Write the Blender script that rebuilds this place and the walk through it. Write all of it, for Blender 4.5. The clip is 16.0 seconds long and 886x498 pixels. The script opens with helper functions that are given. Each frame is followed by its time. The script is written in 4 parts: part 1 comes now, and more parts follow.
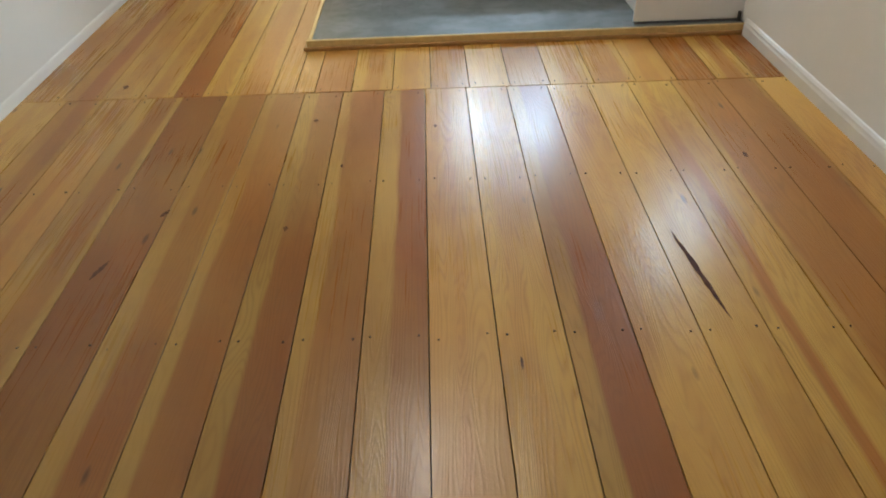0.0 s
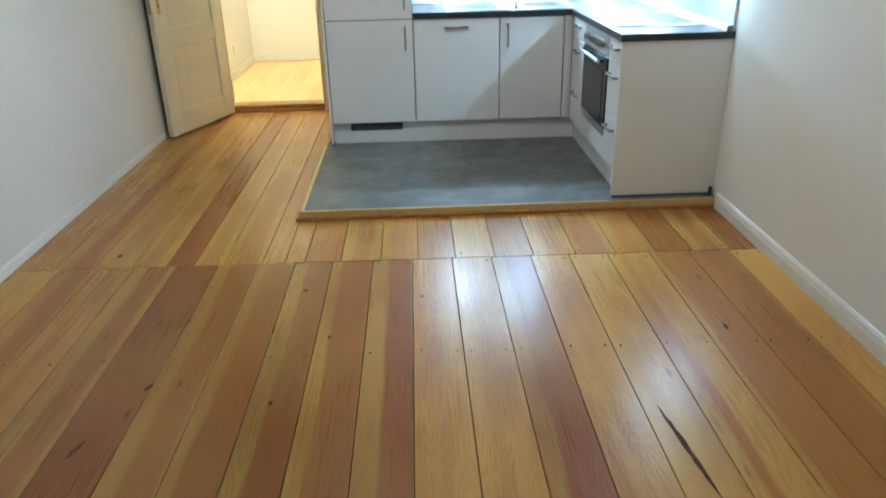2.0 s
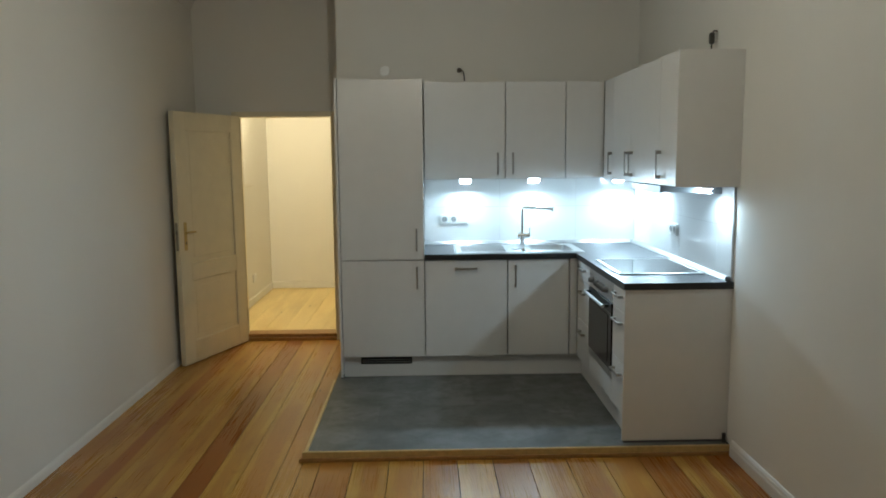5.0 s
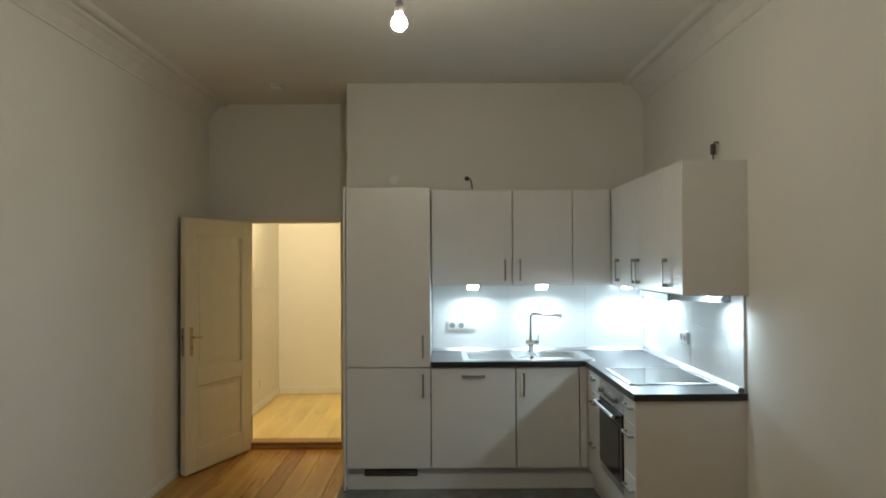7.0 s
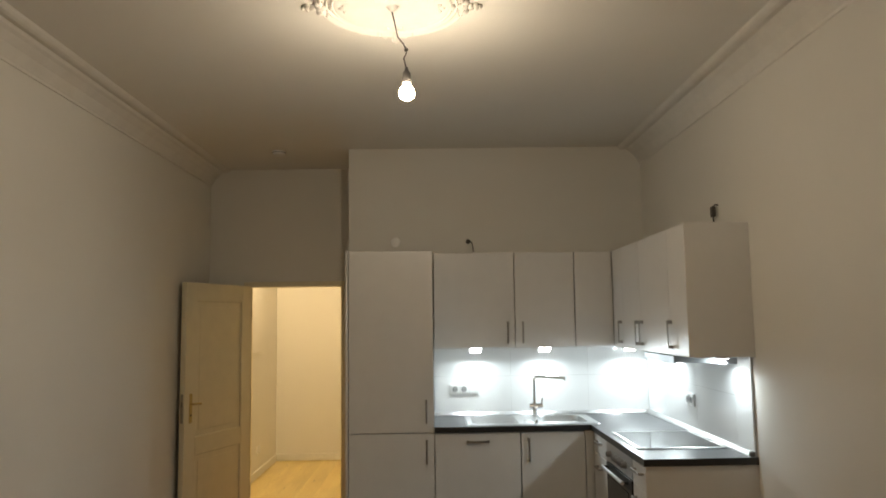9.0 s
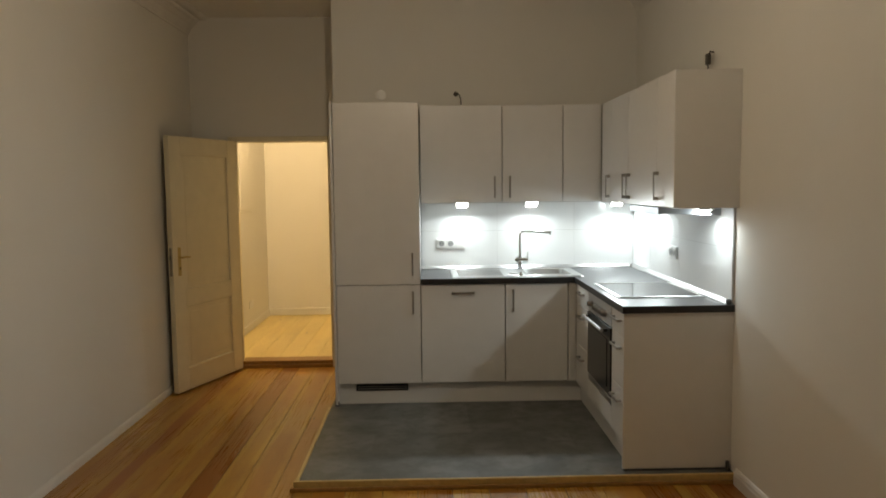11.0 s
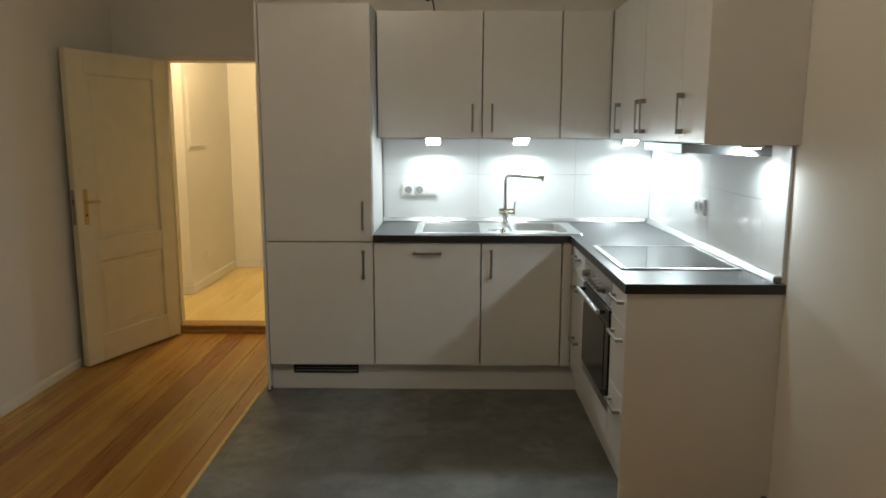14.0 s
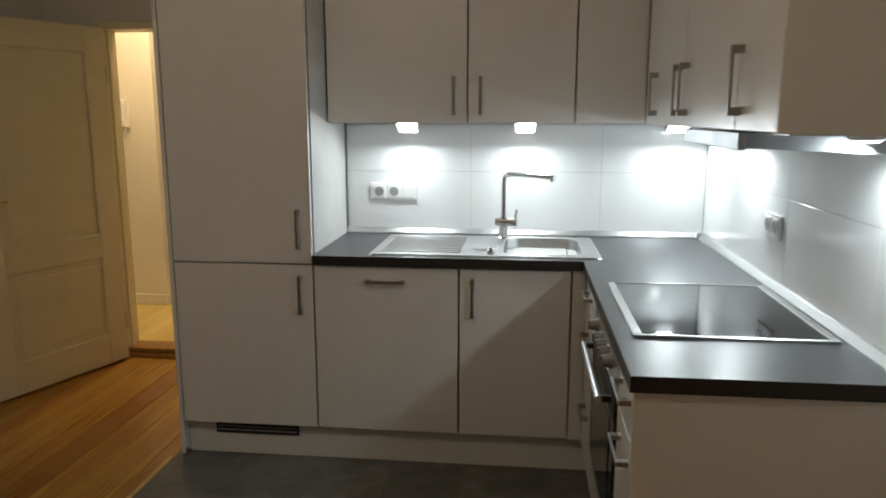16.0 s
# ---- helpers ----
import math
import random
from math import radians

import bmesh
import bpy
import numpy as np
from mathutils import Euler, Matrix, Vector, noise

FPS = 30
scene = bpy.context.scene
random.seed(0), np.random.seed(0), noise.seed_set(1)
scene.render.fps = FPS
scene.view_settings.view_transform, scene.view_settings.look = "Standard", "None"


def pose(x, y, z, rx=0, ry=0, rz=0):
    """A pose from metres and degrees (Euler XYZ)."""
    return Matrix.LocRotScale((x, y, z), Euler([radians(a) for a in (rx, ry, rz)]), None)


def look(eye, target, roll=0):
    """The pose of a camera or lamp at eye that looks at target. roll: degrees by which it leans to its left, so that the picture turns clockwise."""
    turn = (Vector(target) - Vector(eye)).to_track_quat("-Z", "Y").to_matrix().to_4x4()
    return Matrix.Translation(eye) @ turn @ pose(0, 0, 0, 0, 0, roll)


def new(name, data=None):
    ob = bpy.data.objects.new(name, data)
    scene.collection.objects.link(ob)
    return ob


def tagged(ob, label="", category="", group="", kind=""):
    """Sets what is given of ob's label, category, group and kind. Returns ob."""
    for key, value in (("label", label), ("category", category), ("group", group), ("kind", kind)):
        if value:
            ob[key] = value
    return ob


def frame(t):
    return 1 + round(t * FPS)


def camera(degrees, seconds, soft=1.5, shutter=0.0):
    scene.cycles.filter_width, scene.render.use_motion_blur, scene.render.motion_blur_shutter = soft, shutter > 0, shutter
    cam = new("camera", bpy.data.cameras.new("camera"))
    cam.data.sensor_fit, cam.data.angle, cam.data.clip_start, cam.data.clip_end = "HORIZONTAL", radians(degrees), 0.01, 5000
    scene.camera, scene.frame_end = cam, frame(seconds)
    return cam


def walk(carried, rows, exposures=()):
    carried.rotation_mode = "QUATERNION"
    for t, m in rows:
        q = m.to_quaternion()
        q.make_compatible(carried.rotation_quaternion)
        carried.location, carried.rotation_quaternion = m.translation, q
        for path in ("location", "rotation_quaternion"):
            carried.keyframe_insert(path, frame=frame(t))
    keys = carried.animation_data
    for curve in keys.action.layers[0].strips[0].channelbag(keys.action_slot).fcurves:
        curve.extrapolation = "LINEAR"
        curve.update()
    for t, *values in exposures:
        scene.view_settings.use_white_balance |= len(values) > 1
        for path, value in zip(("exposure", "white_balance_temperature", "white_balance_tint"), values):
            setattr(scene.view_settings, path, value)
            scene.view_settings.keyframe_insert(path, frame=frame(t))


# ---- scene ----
cam = camera(63.1, 16.0, 1.7, 0.4)
PATH = [
    (0, (0.6, -5.151, 1.422), (0.607, -3.537, 0.241), -2.2),
    (0.5, (0.605, -5.142, 1.439), (0.618, -3.472, 0.338), -2.2),
    (1, (0.6, -5.139, 1.455), (0.626, -3.414, 0.442), -1.9),
    (1.5, (0.603, -5.134, 1.475), (0.644, -3.365, 0.543), -1.9),
    (2, (0.601, -5.14, 1.504), (0.662, -3.317, 0.685), -1.3),
    (2.5, (0.603, -5.148, 1.526), (0.667, -3.27, 0.841), -0.8),
    (3, (0.604, -5.145, 1.561), (0.654, -3.231, 0.984), -0.9),
    (3.5, (0.611, -5.134, 1.599), (0.654, -3.19, 1.132), -0.9),
    (4, (0.604, -5.141, 1.616), (0.662, -3.176, 1.244), -0.5),
    (4.2, (0.604, -5.141, 1.623), (0.662, -3.174, 1.284), -0.5),
    (6.3, (0.652, -5.128, 1.677), (0.663, -3.131, 1.569), -0.3),
    (6.5, (0.652, -5.128, 1.678), (0.664, -3.129, 1.607), -0.2),
    (7, (0.667, -5.111, 1.677), (0.676, -3.112, 1.709), -0.3),
    (7.5, (0.678, -5.113, 1.701), (0.679, -3.118, 1.847), -0.6),
    (8, (0.633, -5.163, 1.709), (0.647, -3.179, 1.962), -0.7),
    (8.5, (0.616, -5.195, 1.695), (0.635, -3.212, 1.955), -0.7),
    (9, (0.607, -5.125, 1.693), (0.634, -3.135, 1.893), -0.8),
    (9.5, (0.626, -5.125, 1.676), (0.652, -3.129, 1.791), -0.7),
    (10, (0.625, -5.124, 1.645), (0.662, -3.125, 1.658), -0.7),
    (10.2, (0.615, -5.114, 1.634), (0.659, -3.114, 1.601), -0.6),
    (12.3, (0.750, -4.880, 1.565), (0.783, -2.900, 1.291), -0.8),
    (12.5, (0.72, -4.81, 1.554), (0.807, -2.832, 1.272), -0.7),
    (13, (0.788, -4.508, 1.553), (0.91, -2.532, 1.264), -0.3),
    (13.5, (0.923, -4.216, 1.544), (0.982, -2.24, 1.245), -0.4),
    (14, (1.032, -3.957, 1.534), (1.01, -1.984, 1.21), 0.1),
    (14.5, (1.117, -3.643, 1.535), (1.122, -1.668, 1.216), 0.9),
    (15, (1.215, -3.372, 1.52), (1.208, -1.396, 1.206), -0.4),
    (15.5, (1.379, -3.096, 1.526), (1.3, -1.122, 1.214), 1.0),
    (16, (1.447, -2.821, 1.522), (1.232, -0.866, 1.159), -0.0),
]
EXPOSURES = [(0.0, 1.55, 5750, 7), (1.0, 1.58, 5450, 5), (2.0, 1.40, 5200, 3), (3.0, 0.86, 5000, 3), (4.0, 0.44, 5400, 3), (6.5, 0.20, 6450, 5), (7.5, 0.12, 6650, 7),
             (8.5, 0.04, 7200, 12), (10.0, 0.02, 7900, 14), (12.5, -0.03, 7900, 14), (13.5, -0.01, 7450, 11), (14.5, 0.0, 7500, 13), (16.0, -0.32, 7600, 16)]
walk(cam, [(t, look(eye, target, roll)) for t, eye, target, roll in PATH], EXPOSURES)

# ---- world and lamps ----
world = bpy.data.worlds.new("night")
world.use_nodes = True
world.node_tree.nodes["Background"].inputs["Color"].default_value = (0.01, 0.012, 0.02, 1)
world.node_tree.nodes["Background"].inputs["Strength"].default_value = 0.2
scene.world = world

LED_WATTS, LED_COLOR = 3.7, (0.66, 0.86, 1.0)
BULB_STRENGTH, BULB_COLOR = 430.0, (1.0, 0.895, 0.72)
HALL_WATTS, HALL_COLOR = 49.0, (1.0, 0.79, 0.47)


def lamp(name, kind, watts, color, m, size=0.05, size_y=0.05):
    data = bpy.data.lights.new(name, kind)
    data.energy, data.color = watts, color
    if kind == "AREA":
        data.shape, data.size, data.size_y = "RECTANGLE", size, size_y
    else:
        data.shadow_soft_size = size
    ob = new(name, data)
    ob.matrix_world = m
    return ob


# ---- plan, in metres ----
LEFT, RIGHT, REAR = -1.402, 2.295, -6.7        # side walls, wall behind the walker
BACK, DOOR_WALL, NIB = 0.62, 1.36, -0.067    # kitchen wall, wall with the door, corner between them
CEIL = 3.09
KF = 0.052                                   # kitchen floor
BASE, TOP, WORK = 0.21, 0.925, 0.963         # cabinet underside, cabinet top, worktop
FRONT_R = 1.705                              # fronts of the run along the side wall
WX = FRONT_R - 0.013                         # worktop edge along that run


# ---- materials ----
def nodes_of(name):
    m = bpy.data.materials.new(name)
    m.use_nodes = True
    t = m.node_tree
    return m, t, t.nodes["Principled BSDF"]


def node(t, kind, **values):
    n = t.nodes.new(kind)
    for k, v in values.items():
        if k in n.inputs:
            n.inputs[k].default_value = v
    return n


def math_node(t, op, a, b=None, c=None):
    n = t.nodes.new("ShaderNodeMath")
    n.operation = op
    for i, v in enumerate((a, b, c)):
        if v is None:
            continue
        if isinstance(v, (int, float)):
            n.inputs[i].default_value = v
        else:
            t.links.new(v, n.inputs[i])
    return n.outputs[0]


def mix_color(t, fac, a, b):
    n = t.nodes.new("ShaderNodeMix")
    n.data_type = "RGBA"
    for sock, v in ((n.inputs[0], fac), (n.inputs[6], a), (n.inputs[7], b)):
        if isinstance(v, (int, float)):
            sock.default_value = v
        elif isinstance(v, tuple):
            sock.default_value = (*v, 1)
        else:
            t.links.new(v, sock)
    return n.outputs[2]


def coords(t, scale=(1, 1, 1), source="Object"):
    c = t.nodes.new("ShaderNodeTexCoord")
    m = node(t, "ShaderNodeMapping")
    m.inputs["Scale"].default_value = scale
    t.links.new(c.outputs[source], m.inputs["Vector"])
    return m.outputs[0]


def noise_of(t, vector, scale, detail=3.0, rough=0.55, distortion=0.0):
    n = node(t, "ShaderNodeTexNoise", Scale=scale, Detail=detail, Roughness=rough, Distortion=distortion)
    t.links.new(vector, n.inputs["Vector"])
    return n.outputs[0]


def ramp(t, fac, *stops):
    n = t.nodes.new("ShaderNodeValToRGB")
    e = n.color_ramp.elements
    while len(e) < len(stops):
        e.new(0.5)
    for el, (p, c) in zip(e, stops):
        el.position, el.color = p, (*c, 1) if isinstance(c, tuple) else (c, c, c, 1)
    t.links.new(fac, n.inputs[0])
    return n.outputs[0]


def bump(t, bsdf, height, strength, distance=0.002):
    n = node(t, "ShaderNodeBump", Strength=strength, Distance=distance)
    t.links.new(height, n.inputs["Height"])
    t.links.new(n.outputs[0], bsdf.inputs["Normal"])


def plain(name, color, rough=0.5, metal=0.0, vary=0.06, scale=9.0, fine=220.0, relief=0.08, distance=0.0008, coat=0.0, spec=0.5):
    """A painted, metal or plastic surface with a faint uneven tone and fine relief."""
    m, t, b = nodes_of(name)
    v = coords(t)
    n1 = noise_of(t, v, scale, 4)
    dark = tuple(c * (1 - vary) for c in color)
    light = tuple(min(1, c * (1 + vary * 0.6)) for c in color)
    t.links.new(mix_color(t, ramp(t, n1, (0.3, 0.0), (0.7, 1.0)), dark, light), b.inputs["Base Color"])
    n2 = noise_of(t, v, fine, 2)
    r = math_node(t, "MULTIPLY_ADD", n1, rough * 0.3, rough * 0.85)
    t.links.new(r, b.inputs["Roughness"])
    b.inputs["Metallic"].default_value = metal
    b.inputs["Coat Weight"].default_value = coat
    b.inputs["Specular IOR Level"].default_value = spec
    if relief:
        bump(t, b, n2, relief, distance)
    return m


def glow(name, color, strength):
    m, t, b = nodes_of(name)
    b.inputs["Base Color"].default_value = (*color, 1)
    b.inputs["Emission Color"].default_value = (*color, 1)
    b.inputs["Emission Strength"].default_value = strength
    return m


def plaster_wall(name, color):
    m, t, b = nodes_of(name)
    v = coords(t)
    big, mid, fine = noise_of(t, v, 0.9, 3), noise_of(t, v, 14, 4), noise_of(t, v, 160, 3)
    c = mix_color(t, ramp(t, big, (0.3, 0.0), (0.75, 1.0)), tuple(x * 0.95 for x in color), color)
    c = mix_color(t, math_node(t, "MULTIPLY", mid, 0.10), c, tuple(x * 0.85 for x in color))
    t.links.new(c, b.inputs["Base Color"])
    b.inputs["Roughness"].default_value = 0.75
    b.inputs["Specular IOR Level"].default_value = 0.3
    h = math_node(t, "MULTIPLY_ADD", fine, 0.4, mid)
    bump(t, b, h, 0.25, 0.003)
    return m


def wood_board(name, sap, heart, dark, gloss=0.24):
    """Varnished softwood. Each board's heartwood stripe comes from its object colour:
    red: where it lies across the board, green: its half width, blue: its depth, alpha: overall tone."""
    m, t, b = nodes_of(name)
    tc = t.nodes.new("ShaderNodeTexCoord")
    sep = t.nodes.new("ShaderNodeSeparateXYZ")
    t.links.new(tc.outputs["Object"], sep.inputs[0])
    info = t.nodes.new("ShaderNodeObjectInfo")
    col = t.nodes.new("ShaderNodeSeparateColor")
    t.links.new(info.outputs["Color"], col.inputs[0])
    shift = math_node(t, "MULTIPLY", info.outputs["Random"], 37.0)
    comb = t.nodes.new("ShaderNodeCombineXYZ")
    t.links.new(sep.outputs[0], comb.inputs[0])
    t.links.new(math_node(t, "ADD", sep.outputs[1], shift), comb.inputs[1])
    t.links.new(shift, comb.inputs[2])

    def scaled(sx, sy):
        mp = node(t, "ShaderNodeMapping")
        mp.inputs["Scale"].default_value = (sx, sy, 1)
        t.links.new(comb.outputs[0], mp.inputs["Vector"])
        return mp.outputs[0]

    wander = noise_of(t, scaled(2.5, 0.9), 1.0, 2)
    ripple = noise_of(t, scaled(9, 2.2), 1.0, 3, distortion=0.4)
    across = math_node(t, "MULTIPLY_ADD", math_node(t, "SUBTRACT", wander, 0.5), 0.055, sep.outputs[0])
    across = math_node(t, "MULTIPLY_ADD", math_node(t, "SUBTRACT", ripple, 0.5), 0.014, across)
    # heartwood stripe with a fairly sharp, wandering edge
    centre = math_node(t, "MULTIPLY", math_node(t, "SUBTRACT", col.outputs[0], 0.5), 0.2)
    off = math_node(t, "ABSOLUTE", math_node(t, "SUBTRACT", across, centre))
    half = math_node(t, "MULTIPLY", col.outputs[1], 0.2)
    inside = math_node(t, "MULTIPLY_ADD", math_node(t, "SUBTRACT", half, off), 70.0, 0.5)
    inside.node.use_clamp = True
    fade = ramp(t, noise_of(t, scaled(1.2, 0.7), 1.0, 2), (0.30, 0.45), (0.55, 1.0))
    stripe = math_node(t, "MULTIPLY", math_node(t, "MULTIPLY", inside, col.outputs[2]), fade)
    # growth rings: flat-sawn flames in the middle, straight lines at the sides
    flame = noise_of(t, scaled(10.0, 0.85), 1.0, 2, 0.45, 0.3)
    ring = math_node(t, "SINE", math_node(t, "MULTIPLY_ADD", flame, 150.0, math_node(t, "MULTIPLY", across, 320.0)))
    ring = math_node(t, "MULTIPLY_ADD", ring, 0.5, 0.5)
    ring = math_node(t, "POWER", ring, 2.2)
    patches = ramp(t, noise_of(t, scaled(5, 0.8), 1.0, 3), (0.40, 0.0), (0.62, 1.0))
    ring_amount = math_node(t, "MULTIPLY", ring, math_node(t, "MULTIPLY_ADD", patches, 0.28, 0.05))
    streak = noise_of(t, scaled(170, 2.2), 1.0, 3)
    base = mix_color(t, stripe, sap, heart)
    base = mix_color(t, ring_amount, base, dark)
    base = mix_color(t, math_node(t, "MULTIPLY", ramp(t, streak, (0.35, 1.0), (0.65, 0.0)), 0.06), base, dark)
    cloud = ramp(t, noise_of(t, scaled(3.2, 0.8), 1.4, 4), (0.48, 0.0), (0.74, 1.0))
    base = mix_color(t, math_node(t, "MULTIPLY", cloud, 0.62), base, tuple(0.75 * x for x in heart))
    drift = noise_of(t, scaled(1.5, 0.45), 1.0, 2)
    base = mix_color(t, math_node(t, "MULTIPLY", ramp(t, drift, (0.40, 0.0), (0.66, 1.0)), 0.36), base, tuple(1.1 * x for x in heart))
    knots = node(t, "ShaderNodeTexVoronoi", Scale=1.0)
    t.links.new(scaled(7.0, 1.9), knots.inputs["Vector"])
    knot = ramp(t, knots.outputs["Distance"], (0.03, 1.0), (0.075, 0.0))
    base = mix_color(t, math_node(t, "MULTIPLY", knot, 0.75), base, tuple(x * 0.35 for x in dark))
    tone = t.nodes.new("ShaderNodeHueSaturation")
    t.links.new(info.outputs["Alpha"], tone.inputs["Value"])
    t.links.new(base, tone.inputs["Color"])
    t.links.new(tone.outputs[0], b.inputs["Base Color"])
    rough = math_node(t, "MULTIPLY_ADD", streak, 0.10, math_node(t, "MULTIPLY_ADD", wander, 0.10, gloss - 0.08))
    t.links.new(rough, b.inputs["Roughness"])
    b.inputs["Coat Weight"].default_value = 0.0
    h = math_node(t, "MULTIPLY_ADD", streak, 0.45, math_node(t, "MULTIPLY_ADD", ring, 0.30, math_node(t, "MULTIPLY", wander, 5.0)))
    bump(t, b, h, 0.32, 0.0016)
    return m


def stone_sheet(name):
    """Mottled grey mineral floor."""
    m, t, b = nodes_of(name)
    v = coords(t)
    a, c2, f = noise_of(t, v, 3.4, 4, 0.5, 0.3), noise_of(t, v, 11, 3), noise_of(t, v, 300, 2)
    col = mix_color(t, ramp(t, a, (0.38, 0.0), (0.60, 1.0)), (0.125, 0.129, 0.122), (0.200, 0.206, 0.200))
    col = mix_color(t, math_node(t, "MULTIPLY", ramp(t, c2, (0.45, 0.0), (0.7, 1.0)), 0.60), col, (0.098, 0.100, 0.093))
    # faint square fields of a sheet that imitates slabs
    snap = t.nodes.new("ShaderNodeVectorMath")
    snap.operation = "SNAP"
    snap.inputs[1].default_value = (0.305, 0.305, 10)
    t.links.new(v, snap.inputs[0])
    field = t.nodes.new("ShaderNodeTexWhiteNoise")
    t.links.new(snap.outputs[0], field.inputs["Vector"])
    col = mix_color(t, math_node(t, "MULTIPLY", field.outputs["Value"], 0.42), col, (0.095, 0.098, 0.092))
    t.links.new(col, b.inputs["Base Color"])
    t.links.new(math_node(t, "MULTIPLY_ADD", c2, 0.25, 0.33), b.inputs["Roughness"])
    b.inputs["Specular IOR Level"].default_value = 0.35
    bump(t, b, math_node(t, "MULTIPLY_ADD", f, 0.3, c2), 0.12, 0.002)
    return m


def brushed(name, color, rough, along=(4, 400, 400)):
    m, t, b = nodes_of(name)
    n = noise_of(t, coords(t, along), 1.0, 3)
    t.links.new(mix_color(t, n, tuple(c * 0.8 for c in color), color), b.inputs["Base Color"])
    t.links.new(math_node(t, "MULTIPLY_ADD", n, 0.2, rough - 0.1), b.inputs["Roughness"])
    b.inputs["Metallic"].default_value = 1.0
    bump(t, b, n, 0.1, 0.0005)
    return m


WALL = plaster_wall("white_wall_paint", (0.80, 0.785, 0.745))
CEILING = plaster_wall("white_ceiling_paint", (0.82, 0.805, 0.765))
STUCCO = plain("stucco", (0.77, 0.755, 0.72), 0.8, vary=0.05, fine=90, relief=0.3, distance=0.002)
TRIM = plain("white_trim_paint", (0.78, 0.77, 0.74), 0.35, vary=0.04)
DOOR_PAINT = plain("cream_door_paint", (0.80, 0.735, 0.56), 0.36, vary=0.04, fine=60, relief=0.12)
LAMINATE = plain("white_laminate", (0.76, 0.755, 0.745), 0.30, vary=0.02, fine=350, relief=0.10)
CARCASS = plain("carcass_board", (0.55, 0.54, 0.52), 0.5)
WORKTOP = plain("anthracite_worktop", (0.060, 0.062, 0.066), 0.33, vary=0.25, scale=60, fine=500, relief=0.15)
EDGE = plain("dark_worktop_edge", (0.022, 0.020, 0.019), 0.38, vary=0.15)
TILE = plain("white_glazed_tile", (0.80, 0.81, 0.81), 0.10, vary=0.015, scale=3, fine=25, relief=0.05, distance=0.001)
GROUT = plain("grey_grout", (0.56, 0.56, 0.55), 0.85)
STEEL = brushed("brushed_steel", (0.62, 0.62, 0.61), 0.30)
SINK_STEEL = brushed("sink_steel", (0.66, 0.67, 0.67), 0.32)
CHROME = plain("chrome", (0.80, 0.80, 0.80), 0.07, 1.0, vary=0.02, relief=0)
ALU = plain("matt_aluminium", (0.60, 0.60, 0.60), 0.33, 1.0, vary=0.05)
HANDLE = brushed("stainless_handle", (0.46, 0.44, 0.41), 0.32)
HOOD_GREY = plain("hood_grey_metal", (0.24, 0.25, 0.26), 0.38, 0.9, vary=0.05)
KNOB = plain("satin_knob_metal", (0.34, 0.34, 0.34), 0.42, 0.85, vary=0.05)
BRASS = plain("aged_brass", (0.62, 0.48, 0.22), 0.32, 1.0, vary=0.15)
GLASS_BLACK = plain("black_glass", (0.014, 0.014, 0.015), 0.05, vary=0.1, relief=0, spec=0.30)
BLACK = plain("black_plastic", (0.015, 0.015, 0.015), 0.45)
LOCK = plain("dull_lock_metal", (0.36, 0.33, 0.27), 0.4, 0.8)
IRON = plain("dull_iron", (0.16, 0.15, 0.14), 0.4, 0.6)
DARK_WIRE = plain("dark_cable", (0.05, 0.045, 0.04), 0.5)
PLASTIC = plain("white_plastic", (0.78, 0.78, 0.77), 0.28, vary=0.02)
SLAT_GREY = plain("grey_slat", (0.30, 0.29, 0.27), 0.4)
RUBBER = plain("grey_end_cap", (0.12, 0.12, 0.12), 0.5)
FLOOR_WOOD = wood_board("varnished_pine", (0.60, 0.350, 0.070), (0.38, 0.120, 0.016), (0.23, 0.080, 0.013), 0.27)
HALL_WOOD = wood_board("pale_pine", (0.80, 0.64, 0.29), (0.66, 0.47, 0.17), (0.40, 0.22, 0.07), 0.32)
TRIM_WOOD = plain("brown_wood_edging", (0.36, 0.19, 0.055), 0.40, vary=0.22, scale=30, fine=200)
EDGE_WOOD = plain("light_wood_edging", (0.62, 0.43, 0.17), 0.32, vary=0.15, scale=30, fine=200)
GAP_DARK = plain("dark_gap", (0.03, 0.018, 0.010), 0.8)
STONE = stone_sheet("grey_stone_floor")
NAIL = plain("dark_nail", (0.05, 0.03, 0.02), 0.6)
LED_FACE = glow("led_face", (0.80, 0.92, 1.0), 28.0)
BULB_GLOW = glow("lit_bulb", BULB_COLOR, BULB_STRENGTH)


# ---- building helpers ----
def add_box(bm, lo, hi, bevel=0.0, segments=1):
    lo, hi = Vector(lo), Vector(hi)
    made = bmesh.ops.create_cube(bm, size=1.0, matrix=Matrix.Translation((lo + hi) / 2) @ Matrix.Diagonal((*(hi - lo), 1)))
    if bevel:
        edges = list({e for v in made["verts"] for e in v.link_edges})
        bmesh.ops.bevel(bm, geom=edges, offset=bevel, segments=segments, affect="EDGES", profile=0.5)
    return bm


def add_cyl(bm, a, b, r1, r2=None, seg=20):
    a, b = Vector(a), Vector(b)
    turn = (b - a).to_track_quat("Z", "Y").to_matrix().to_4x4()
    bmesh.ops.create_cone(bm, cap_ends=True, segments=seg, radius1=r1, radius2=r1 if r2 is None else r2,
                          depth=(b - a).length, matrix=Matrix.Translation((a + b) / 2) @ turn)
    return bm


def add_ball(bm, centre, radii, u=16, v=10):
    bmesh.ops.create_uvsphere(bm, u_segments=u, v_segments=v, radius=1.0,
                              matrix=Matrix.Translation(centre) @ Matrix.Diagonal((*radii, 1)))
    return bm


